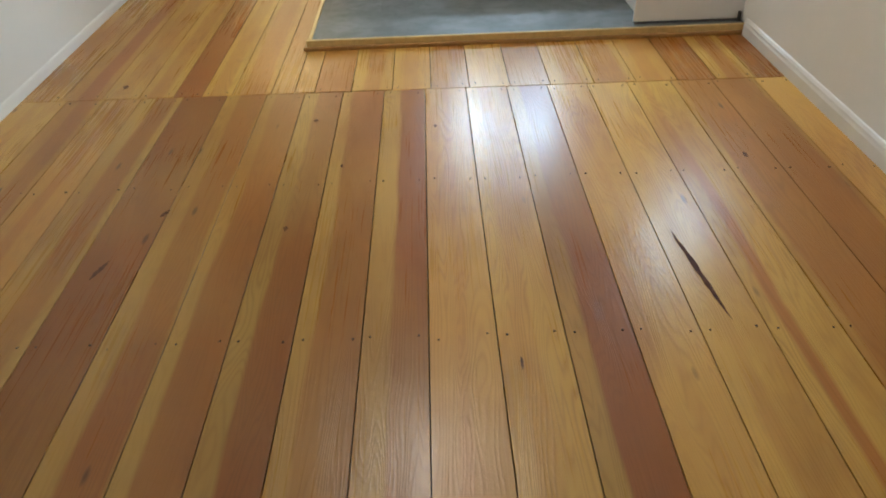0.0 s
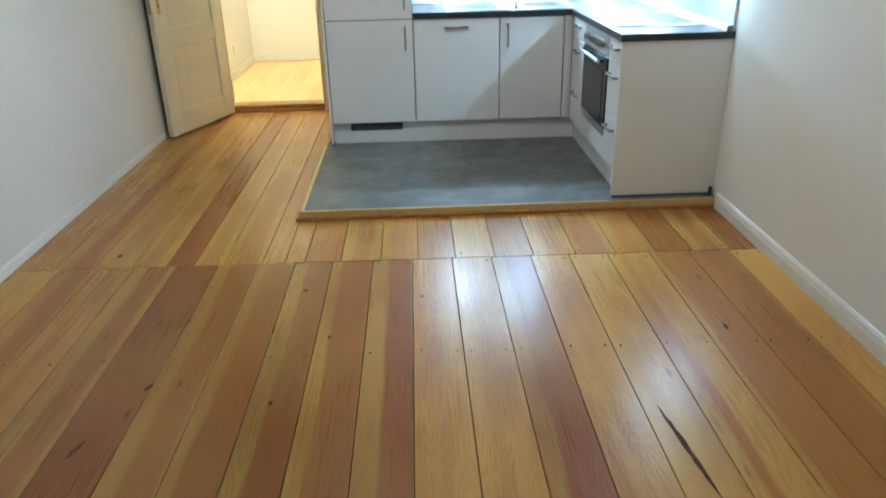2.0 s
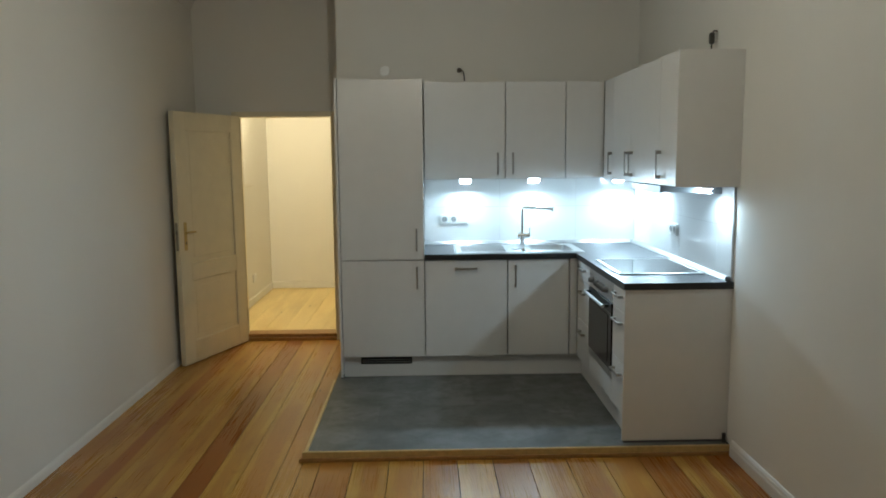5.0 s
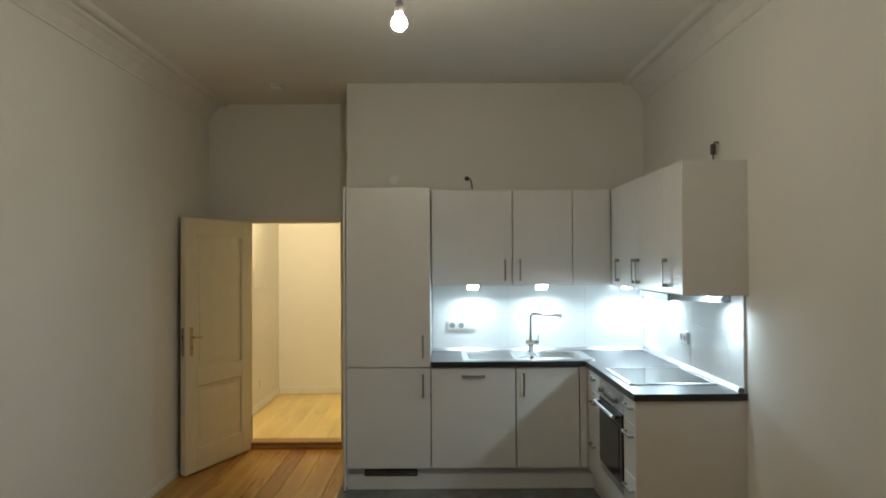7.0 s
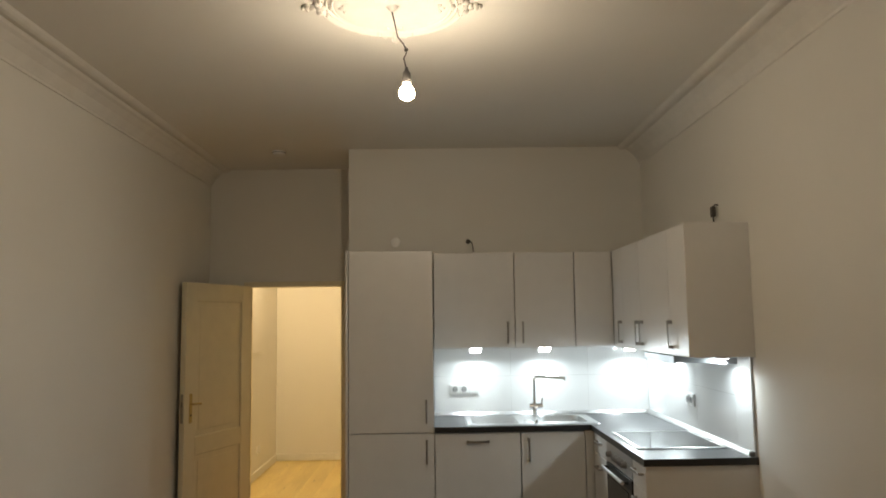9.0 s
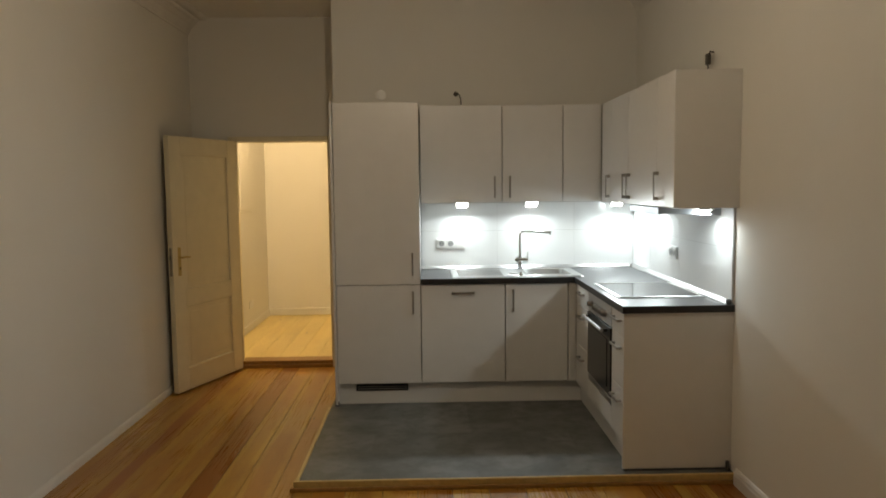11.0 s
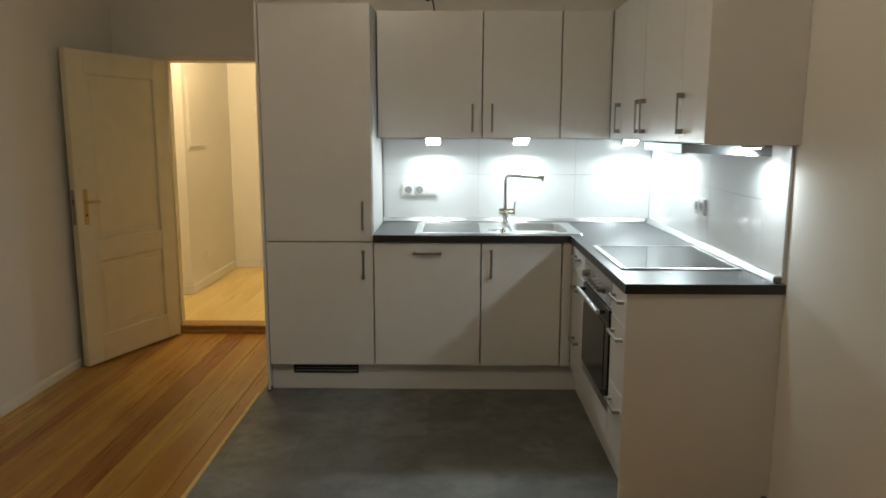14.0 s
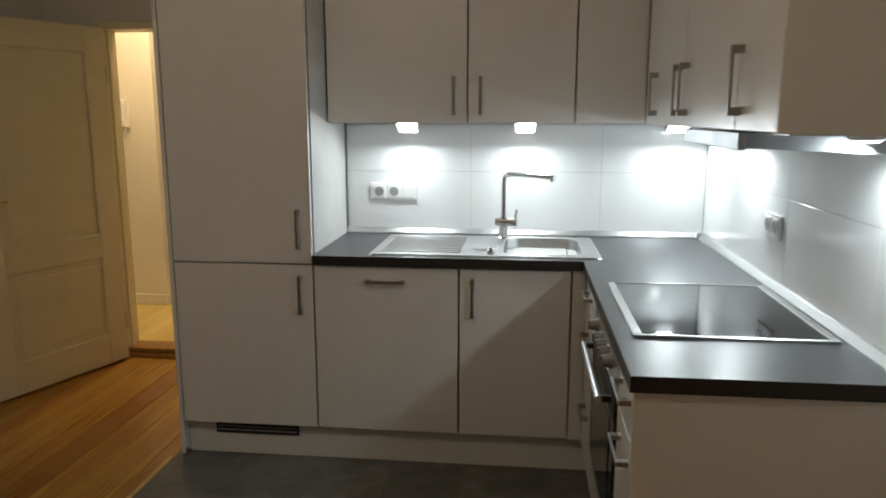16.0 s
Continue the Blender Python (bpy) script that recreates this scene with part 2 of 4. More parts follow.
def add_prism(bm, outline, axis, lo, hi):
    """Extrudes an outline (pairs of the two other axes, in order) along an axis."""
    def at(p, v):
        return {"x": (v, p[0], p[1]), "y": (p[0], v, p[1]), "z": (p[0], p[1], v)}[axis]
    a = [bm.verts.new(at(p, lo)) for p in outline]
    b = [bm.verts.new(at(p, hi)) for p in outline]
    n = len(outline)
    bm.faces.new(a)
    bm.faces.new(b[::-1])
    for i in range(n):
        bm.faces.new((a[i], b[i], b[(i + 1) % n], a[(i + 1) % n]))
    bmesh.ops.recalc_face_normals(bm, faces=bm.faces)
    return bm


def add_lathe(bm, profile, seg=48, matrix=Matrix()):
    """Spins (radius, height) pairs round z."""
    rings = []
    for r, z in profile:
        rings.append([bm.verts.new(matrix @ Vector((r * math.cos(2 * math.pi * k / seg), r * math.sin(2 * math.pi * k / seg), z))) for k in range(seg)])
    for p, q in zip(rings, rings[1:]):
        for k in range(seg):
            bm.faces.new((p[k], p[(k + 1) % seg], q[(k + 1) % seg], q[k]))
    return bm


def add_tube(bm, points, r, seg=12):
    """A round tube along a line of points."""
    pts = [Vector(p) for p in points]
    rings, turned, last = [], None, None
    for i, p in enumerate(pts):
        way = (pts[min(i + 1, len(pts) - 1)] - pts[max(i - 1, 0)]).normalized()
        turned = way.to_track_quat("Z", "Y") if last is None else last.rotation_difference(way) @ turned
        last = way
        m = turned.to_matrix()
        rings.append([bm.verts.new(p + m @ Vector((r * math.cos(2 * math.pi * k / seg), r * math.sin(2 * math.pi * k / seg), 0))) for k in range(seg)])
    for a, b in zip(rings, rings[1:]):
        for k in range(seg):
            bm.faces.new((a[k], a[(k + 1) % seg], b[(k + 1) % seg], b[k]))
    bm.faces.new(rings[0][::-1])
    bm.faces.new(rings[-1])
    bmesh.ops.recalc_face_normals(bm, faces=bm.faces)
    return bm


def mesh_of(name, bm, material, smooth=False):
    data = bpy.data.meshes.new(name)
    bm.to_mesh(data)
    bm.free()
    data.materials.append(material)
    if smooth:
        data.polygons.foreach_set("use_smooth", [True] * len(data.polygons))
        data.set_sharp_from_angle(angle=radians(35))
    return data


def part(name, bm, material, parent, label="", smooth=False, m=None):
    ob = new(name, mesh_of(name, bm, material, smooth))
    ob.parent = parent
    if m is not None:
        ob.matrix_basis = m
    return tagged(ob, label)


def thing(name, m, label, category, group="", kind=""):
    ob = new(name)
    ob.empty_display_size = 0.05
    ob.matrix_basis = m
    return tagged(ob, label, category, group, kind)


def solid(name, bm, material, label, category, kind="structure", smooth=False, m=None, group=""):
    ob = new(name, mesh_of(name, bm, material, smooth))
    if m is not None:
        ob.matrix_basis = m
    return tagged(ob, label, category, group, kind)


def block(lo, hi, bevel=0.0, segments=1):
    return add_box(bmesh.new(), lo, hi, bevel, segments)


# ---- the shell ----
T = 0.14
solid("wall_left", block((LEFT - T, REAR, -0.1), (LEFT, DOOR_WALL, CEIL)), WALL, "plain white painted plaster wall", "wall")
solid("wall_right", block((RIGHT, REAR, -0.1), (RIGHT + T, BACK + 1.0, CEIL)), WALL, "plain white painted plaster wall behind the kitchen run", "wall")
solid("wall_rear", block((LEFT - T, REAR - T, -0.1), (RIGHT + T, REAR, CEIL)), WALL, "plain white painted wall", "wall")
solid("wall_kitchen", block((NIB, BACK, -0.1), (RIGHT, BACK + T, CEIL)), WALL, "white painted wall above the kitchen cabinets", "wall")
solid("wall_nib", block((NIB, BACK + T, -0.1), (NIB + T, DOOR_WALL, CEIL)), WALL, "short white wall between kitchen and door", "wall")
DX0, DX1, DZ = -1.045, -0.216, 2.022
bm = block((LEFT - T, DOOR_WALL, -0.1), (DX0 - 0.045, DOOR_WALL + T, CEIL))
add_box(bm, (DX1 + 0.045, DOOR_WALL, -0.1), (NIB + T, DOOR_WALL + T, CEIL))
add_box(bm, (DX0 - 0.045, DOOR_WALL, DZ + 0.045), (DX1 + 0.045, DOOR_WALL + T, CEIL))
solid("wall_door", bm, WALL, "white painted wall with an open doorway", "wall")
solid("ceiling", block((LEFT - T, REAR - T, CEIL), (RIGHT + T, DOOR_WALL + T, CEIL + 0.2)), CEILING, "white painted plaster ceiling", "ceiling")

# cornices along the side walls
PROFILE = [(0, 0.150), (0.008, 0.150), (0.010, 0.136), (0.020, 0.118), (0.042, 0.080), (0.078, 0.046), (0.096, 0.034),
           (0.106, 0.020), (0.120, 0.022), (0.140, 0.024), (0.158, 0.020), (0.172, 0.010), (0.180, 0.0), (0, 0)]
for name, wall, sign in (("cornice_left", LEFT, 1), ("cornice_right", RIGHT, -1)):
    end = DOOR_WALL if sign > 0 else BACK
    bm = add_prism(bmesh.new(), [(wall + sign * d, CEIL - h) for d, h in PROFILE], "y", REAR, end)
    solid(name, bm, STUCCO, "white stucco cornice with a bead and a cove", "cornice")

# skirting on the side walls
SKIRT = [(0, 0), (0.016, 0), (0.016, 0.052), (0.013, 0.062), (0.012, 0.074), (0.006, 0.086), (0, 0.090)]
bm = add_prism(bmesh.new(), [(RIGHT - d, h) for d, h in SKIRT], "y", REAR, -1.352)
solid("baseboard_right", bm, TRIM, "white moulded wooden skirting board", "baseboard")
bm = add_prism(bmesh.new(), [(LEFT, 0), (LEFT + 0.009, 0), (LEFT + 0.009, 0.036), (LEFT + 0.005, 0.050), (LEFT, 0.056)], "y", REAR, DOOR_WALL)
solid("baseboard_left", bm, WALL, "low white painted skirting board", "baseboard")

# floor bed under the boards
solid("floor_bed", block((LEFT - T, REAR - T, -0.2), (RIGHT + T, DOOR_WALL + 0.02, -0.030)), GAP_DARK, "dark subfloor under the boards", "floor")

# raised kitchen floor with its wooden edging
TRIM_Y, TRIM_X = -1.335, -0.070
solid("kitchen_floor", block((TRIM_X + 0.022, TRIM_Y + 0.022, -0.03), (RIGHT, BACK, KF), 0.001), STONE, "raised mottled grey stone-look kitchen floor", "floor")
bm = block((TRIM_X - 0.008, TRIM_Y, -0.005), (RIGHT, TRIM_Y + 0.020, KF + 0.002), 0.004, 2)
edging = solid("floor_edging", bm, EDGE_WOOD, "light wooden edging strip along the kitchen floor", "trim")
part("side_strip", block((TRIM_X, TRIM_Y + 0.020, -0.005), (TRIM_X + 0.020, -0.02, KF + 0.002), 0.004, 2), EDGE_WOOD, edging)
part("quarter_round", block((TRIM_X - 0.026, TRIM_Y - 0.014, -0.003), (RIGHT, TRIM_Y, 0.022), 0.006, 2), TRIM_WOOD, edging, "darker wooden bead along the floor")

# ---- hall behind the door ----
HZ, HBACK, HX, HREC = 0.06, 3.75, -1.31, 2.42
solid("hall_wall_back", block((HX - 0.1, HBACK, 0), (1.6, HBACK + T, 2.9)), WALL, "white hall wall lit by a warm lamp", "wall")
solid("hall_wall_left", block((HX - T, HREC, 0), (HX, HBACK, 2.9)), WALL, "white hall wall with a flat meter door", "wall")
solid("hall_wall_recess", block((-2.9, HREC, 0), (HX - T, HREC + T, 2.9)), WALL, "white hall wall with an intercom", "wall")
solid("hall_wall_end", block((-2.9 - T, DOOR_WALL + T, 0), (-2.9, HREC + T, 2.9)), WALL, "plain white hall wall", "wall")
solid("hall_wall_right", block((1.6, DOOR_WALL + T, 0), (1.6 + T, HBACK + T, 2.9)), WALL, "plain white hall wall", "wall")
solid("hall_wall_near", block((NIB + T, DOOR_WALL + 0.001, 0), (1.6, DOOR_WALL + T, 2.9)), WALL, "plain white hall wall", "wall")
solid("hall_wall_near_left", block((-2.9, DOOR_WALL + 0.001, 0), (LEFT - T, DOOR_WALL + T, 2.9)), WALL, "plain white hall wall", "wall")
solid("hall_ceiling", block((-3.04, DOOR_WALL + T, 2.9), (1.74, HBACK + T, 3.05)), CEILING, "plain white hall ceiling", "ceiling")
bm = block((HX, HBACK - 0.016, HZ), (1.6, HBACK, HZ + 0.085), 0.005)
add_box(bm, (HX, HREC - 0.016, HZ), (HX + 0.016, HBACK - 0.016, HZ + 0.085), 0.005)
add_box(bm, (-2.9, HREC - 0.016, HZ), (HX, HREC, HZ + 0.085), 0.005)
solid("hall_baseboard", bm, TRIM, "white moulded skirting board in the hall", "baseboard")
lamp("hall_lamp", "POINT", HALL_WATTS, HALL_COLOR, pose(-0.95, 1.98, 2.72), 0.10)


# ---- door ----
frame_ob = thing("door_frame", pose(0, DOOR_WALL, 0), "cream painted wooden door frame", "door frame", kind="structure")
for name, lo, hi in (("jamb", (DX0 - 0.045, -0.012, 0), (DX0, T + 0.01, DZ + 0.045)), ("jamb", (DX1, -0.012, 0), (DX1 + 0.045, T + 0.01, DZ + 0.045)),
                     ("head", (DX0, -0.012, DZ), (DX1, T + 0.01, DZ + 0.045))):
    part(name, block(lo, hi, 0.004), DOOR_PAINT, frame_ob)
part("stop", block((DX0, 0.045, 0.06), (DX0 + 0.014, 0.085, DZ), 0.002), DOOR_PAINT, frame_ob)
part("stop", block((DX1 - 0.014, 0.045, 0.06), (DX1, 0.085, DZ), 0.002), DOOR_PAINT, frame_ob)
part("strike_plate", block((DX1 - 0.003, 0.012, 0.96), (DX1 + 0.0, 0.036, 1.12)), STEEL, frame_ob)
sill = thing("door_threshold", pose(0, DOOR_WALL, 0), "two-layer wooden threshold under the doorway", "threshold", kind="structure")
part("board", block((DX0, -0.01, -0.005), (DX1, T + 0.02, 0.030), 0.003), TRIM_WOOD, sill)
part("top_strip", block((DX0, 0.006, 0.032), (DX1, T + 0.02, 0.062), 0.004), TRIM_WOOD, sill)

HINGE, FREE = Vector((-1.038, 1.336, 0)), Vector((-1.338, 0.532, 0))
W = (FREE - HINGE).length
turn = math.degrees(math.atan2(FREE.y - HINGE.y, FREE.x - HINGE.x))
# local x runs from the hinge to the free edge; local +y is the face towards the room
leaf = thing("door_1", pose(HINGE.x, HINGE.y, 0.012, 0, 0, turn), "cream panelled wooden door standing wide open beside the wall", "door", kind="structure")
LH = 2.015
for z0, z1 in ((0.0, 0.175), (0.675, 0.805), (1.875, LH)):
    part("rail", block((0.13, -0.024, z0), (W - 0.13, 0.024, z1), 0.002), DOOR_PAINT, leaf)
part("stile", block((0, -0.0245, 0), (0.13, 0.0245, LH), 0.003), DOOR_PAINT, leaf)
part("stile", block((W - 0.13, -0.0245, 0), (W, 0.0245, LH), 0.003), DOOR_PAINT, leaf)
for z0, z1 in ((0.175, 0.675), (0.805, 1.875)):
    part("panel", block((0.13, -0.010, z0), (W - 0.13, 0.010, z1)), DOOR_PAINT, leaf)
    bm = bmesh.new()
    x0, x1 = 0.13, W - 0.13
    for side in (-1, 1):
        for a, b in (((x0, z0), (x1, z0)), ((x0, z1), (x1, z1)), ((x0, z0), (x0, z1)), ((x1, z0), (x1, z1))):
            add_tube(bm, [(a[0], side * 0.014, a[1]), (b[0], side * 0.014, b[1])], 0.010, 8)
    part("moulding", bm, DOOR_PAINT, leaf, smooth=True)
    part("field", block((x0 + 0.050, -0.012, z0 + 0.050), (x1 - 0.050, 0.012, z1 - 0.050), 0.003), DOOR_PAINT, leaf)
for side in (-1, 1):
    plate = part("handle_plate", block((W - 0.088, side * 0.0250 - 0.003, 0.925), (W - 0.053, side * 0.0250 + 0.003, 1.150), 0.002), BRASS, leaf, "brass handle plate")
    bm = add_tube(bmesh.new(), [(W - 0.070, side * 0.02, 1.07), (W - 0.070, side * 0.042, 1.07), (W - 0.074, side * 0.052, 1.07), (W - 0.088, side * 0.054, 1.07), (W - 0.118, side * 0.052, 1.071), (W - 0.165, side * 0.048, 1.066)], 0.008)
    part("lever", bm, BRASS, plate, "brass door lever", smooth=True)
    part("key_rose", add_cyl(bmesh.new(), (W - 0.070, side * 0.02, 0.985), (W - 0.070, side * 0.030, 0.985), 0.008, seg=12), BLACK, plate)
part("lock_plate", block((W - 0.001, -0.011, 0.93), (W + 0.003, 0.011, 1.15)), LOCK, leaf, "dull metal lock plate")
part("latch", block((W + 0.002, -0.007, 1.055), (W + 0.010, 0.007, 1.090), 0.002), IRON, leaf, "dark latch bolt")
for z in (0.25, 1.75):
    part("hinge", add_cyl(bmesh.new(), (0.0, 0.026, z - 0.05), (0.0, 0.026, z + 0.05), 0.007, seg=10), DOOR_PAINT, leaf)

# ---- hall fittings ----
panel = thing("meter_door", pose(HX, 2.73, 1.36), "flat white painted meter cupboard door on the hall wall", "cupboard door")
part("surround", block((-0.002, -0.225, 0), (0.006, 0.225, 0.64), 0.002), WALL, panel)
part("leaf", block((0.006, -0.200, 0.025), (0.011, 0.200, 0.615), 0.002), WALL, panel)
sock = thing("hall_socket", pose(HX, 2.86, 0.30), "white double wall socket near the hall floor", "socket")
part("frame", block((0, -0.08, 0), (0.010, 0.08, 0.081), 0.003), PLASTIC, sock)
for y in (-0.04, 0.04):
    part("insert", add_cyl(bmesh.new(), (0.008, y, 0.04), (0.012, y, 0.04), 0.024), PLASTIC, sock)
phone = thing("intercom", pose(-1.545, HREC, 1.43), "white wall intercom handset with a coiled cord", "intercom")
part("body", block((-0.045, -0.030, 0), (0.045, 0, 0.215), 0.008, 2), PLASTIC, phone)
part("handset", block((-0.028, -0.058, 0.005), (0.022, -0.028, 0.210), 0.012, 3), PLASTIC, phone)
cord = [(0.0 + 0.03 * math.sin(a * 0.5), -0.03 - 0.01 * math.cos(a * 5), -0.075 * math.sin(a * 0.5) ** 2) for a in np.linspace(0, 2 * math.pi, 80)]
part("cord", add_tube(bmesh.new(), cord, 0.004, 6), PLASTIC, phone, smooth=True)


# ---- kitchen cabinets ----
def add_handle(parent, x, z, upright=True, length=0.16, y=-0.019):
    """A flat bar handle on two square legs, in front of a face at local y."""
    w, depth, legs = 0.013, 0.030, 0.020
    bm = bmesh.new()
    h = length / 2
    if upright:
        add_box(bm, (x - w / 2, y - depth, z - h), (x + w / 2, y - depth + 0.007, z + h), 0.0012)
        for s in (-1, 1):
            e = z + s * (h - legs / 2)
            add_box(bm, (x - w / 2, y - depth + 0.006, e - legs / 2), (x + w / 2, y, e + legs / 2), 0.001)
    else:
        add_box(bm, (x - h, y - depth, z - w / 2), (x + h, y - depth + 0.007, z + w / 2), 0.0012)
        for s in (-1, 1):
            e = x + s * (h - legs / 2)
            add_box(bm, (e - legs / 2, y - depth + 0.006, z - w / 2), (e + legs / 2, y, z + w / 2), 0.001)
    return part("handle", bm, HANDLE, parent, "stainless steel bar handle")


def cabinet(name, m, width, depth, height, fronts, label, category, gap=0.004, kind_front="door", group=""):
    """Local x along the front, front face at y = 0, body behind. fronts: (z0, z1, handle x or None, handle z, upright, length)."""
    ob = thing(name, m, label, category, group)
    part("body", block((0.001, 0.016, 0), (width - 0.001, depth, height), 0.001), CARCASS, ob)
    for z0, z1, hx, hz, upright, length in fronts:
        f = part(kind_front, block((gap / 2, -0.019, z0 + gap / 2), (width - gap / 2, 0.0, z1 - gap / 2), 0.0015, 2), LAMINATE, ob)
        if hx is not None:
            add_handle(f, hx, hz, upright, length)
    return ob


F = 0.019  # front thickness: fronts stand with their faces on the plan's front lines
# fridge tower
tall = cabinet("fridge_cabinet", pose(0.0, F, BASE), 0.60, 0.575, 1.99,
               [(0.0, 0.712, 0.545, 0.585, True, 0.16), (0.712, 1.99, 0.545, 0.860, True, 0.16)],
               "tall white laminate fridge cabinet with two doors", "cabinet", 0.007)
part("side_panel", block((-0.019, -0.02, -0.150), (-0.002, 0.58, 1.995), 0.001), LAMINATE, tall)
part("foot", add_cyl(bmesh.new(), (-0.010, -0.004, -0.158), (-0.010, -0.004, -0.130), 0.016), RUBBER, tall)
cabinet("dishwasher", pose(0.60, F, BASE), 0.60, 0.575, 0.715, [(0.0, 0.712, 0.30, 0.650, False, 0.16)], "built-in dishwasher behind a white laminate front", "dishwasher", 0.008)
cabinet("sink_cabinet", pose(1.20, F, BASE), 0.45, 0.575, 0.715, [(0.0, 0.712, 0.055, 0.590, True, 0.16)], "white laminate sink base cabinet with one door", "cabinet", 0.008)
solid("corner_filler", block((1.653, -0.002, BASE), (FRONT_R + 0.001, 0.60, TOP - 0.002), 0.001), LAMINATE, "narrow white filler panel in the cabinet corner", "filler panel", kind="")


def side(y, z):
    return pose(FRONT_R + F, y, z, 0, 0, -90)


drawers = [(0.575, 0.712, 0.662), (0.290, 0.575, 0.498), (0.0, 0.290, 0.212)]
cabinet("drawer_cabinet", side(-0.022, BASE), 0.385, 0.57, 0.715, [(a, b, 0.19, h, False, 0.14) for a, b, h in drawers], "white laminate base cabinet with three drawers", "cabinet", 0.004, "drawer_front", "drawer cabinets")
cabinet("drawer_cabinet", side(-1.007, BASE), 0.250, 0.57, 0.715, [(a, b, 0.136, h, False, 0.165) for a, b, h in ((0.575, 0.712, 0.664), (0.290, 0.575, 0.513), (0.0, 0.290, 0.220))], "narrow white laminate drawer cabinet beside the oven", "cabinet", 0.004, "drawer_front", "drawer cabinets")
cheek = thing("cabinet_cheek", pose(0, 0, 0), "plain white laminate end panel closing the cabinet run", "panel")
part("board", block((FRONT_R - 0.004, -1.276, KF + 0.014), (RIGHT - 0.001, -1.258, TOP), 0.001), LAMINATE, cheek)
part("seal_strip", block((FRONT_R + 0.004, -1.272, KF), (RIGHT - 0.03, -1.262, KF + 0.016)), RUBBER, cheek, "dark sealing strip under the panel")
solid("pipe_stub", add_cyl(bmesh.new(), (RIGHT - 0.022, -1.285, KF), (RIGHT - 0.022, -1.285, KF + 0.052), 0.010, seg=12), DARK_WIRE, "short dark pipe stub at the wall by the panel", "pipe", kind="")

# plinths
plinth = thing("plinth", pose(0, 0.05, KF), "white laminate plinth with a black ventilation grille", "plinth", kind="structure")
part("board", block((0.0, 0, 0), (FRONT_R + 0.05, 0.016, BASE - KF), 0.001), LAMINATE, plinth)
part("side_board", block((FRONT_R + 0.05, -1.307, 0), (FRONT_R + 0.066, 0.0, BASE - KF), 0.001), LAMINATE, plinth)
grille = part("grille", block((0.125, -0.006, 0.095), (0.500, 0.002, 0.145), 0.001), BLACK, plinth, "black ventilation grille")
for k in range(2):
    z = 0.110 + 0.016 * k
    part("slat", block((0.135, -0.011, z), (0.490, -0.006, z + 0.004)), SLAT_GREY, grille)

# oven
oven = thing("oven", side(-0.407, BASE), "built-in oven with a steel control panel and black glass door", "oven")
part("body", block((0.002, 0.004, 0.0), (0.598, 0.55, 0.714)), CARCASS, oven)
part("lower_panel", block((0.003, -0.019, 0.002), (0.597, 0.0, 0.125), 0.0015), LAMINATE, oven, "white laminate strip")
part("bottom_trim", block((0.004, -0.022, 0.128), (0.596, 0.0, 0.172), 0.002), STEEL, oven)
odoor = part("oven_door", block((0.004, -0.026, 0.175), (0.596, 0.0, 0.580), 0.003), GLASS_BLACK, oven, "black glass oven door")
part("window", block((0.085, -0.0285, 0.215), (0.515, -0.0255, 0.500), 0.001), GLASS_BLACK, odoor)
part("door_band", block((0.004, -0.0275, 0.520), (0.596, -0.0255, 0.580), 0.0005), BLACK, odoor)
bm = add_cyl(bmesh.new(), (0.045, -0.062, 0.556), (0.530, -0.062, 0.556), 0.0105, seg=16)
bar = part("oven_handle", bm, STEEL, odoor, "steel bar handle", smooth=True)
for x in (0.055, 0.520):
    part("bracket", block((x - 0.009, -0.060, 0.547), (x + 0.009, -0.025, 0.565), 0.002), BLACK, odoor)
cp = part("control_panel", block((0.004, -0.022, 0.586), (0.596, 0.0, 0.712), 0.002), STEEL, oven, "brushed steel control panel")
for x in (0.115, 0.255, 0.325, 0.395, 0.465):
    bm = add_cyl(bmesh.new(), (x, -0.022, 0.645), (x, -0.028, 0.645), 0.022, seg=20)
    add_cyl(bm, (x, -0.028, 0.645), (x, -0.050, 0.645), 0.019, 0.016, seg=20)
    add_box(bm, (x - 0.004, -0.056, 0.630), (x + 0.004, -0.048, 0.660), 0.001)
    part("knob", bm, KNOB, cp, "round satin metal knob", smooth=True)

# wall cabinets along the kitchen wall
WB, WT = 1.490, 2.205
wall_y = 0.275 + F
for x, w, hx in ((0.603, 0.607, 0.55), (1.210, 0.450, 0.056), (1.660, 0.287, None)):
    c = cabinet("wall_cabinet", pose(x, wall_y, WB), w, BACK - wall_y - 0.001, WT - WB, [(0.0, WT - WB, hx, 0.115, True, 0.16)],
            "white laminate wall cabinet hung over the worktop", "cabinet", 0.007, group="wall cabinets")
part("corner_body", block((0.287, 0.0, 0), (RIGHT - 1.660 - 0.001, BACK - wall_y - 0.001, WT - WB)), CARCASS, c)
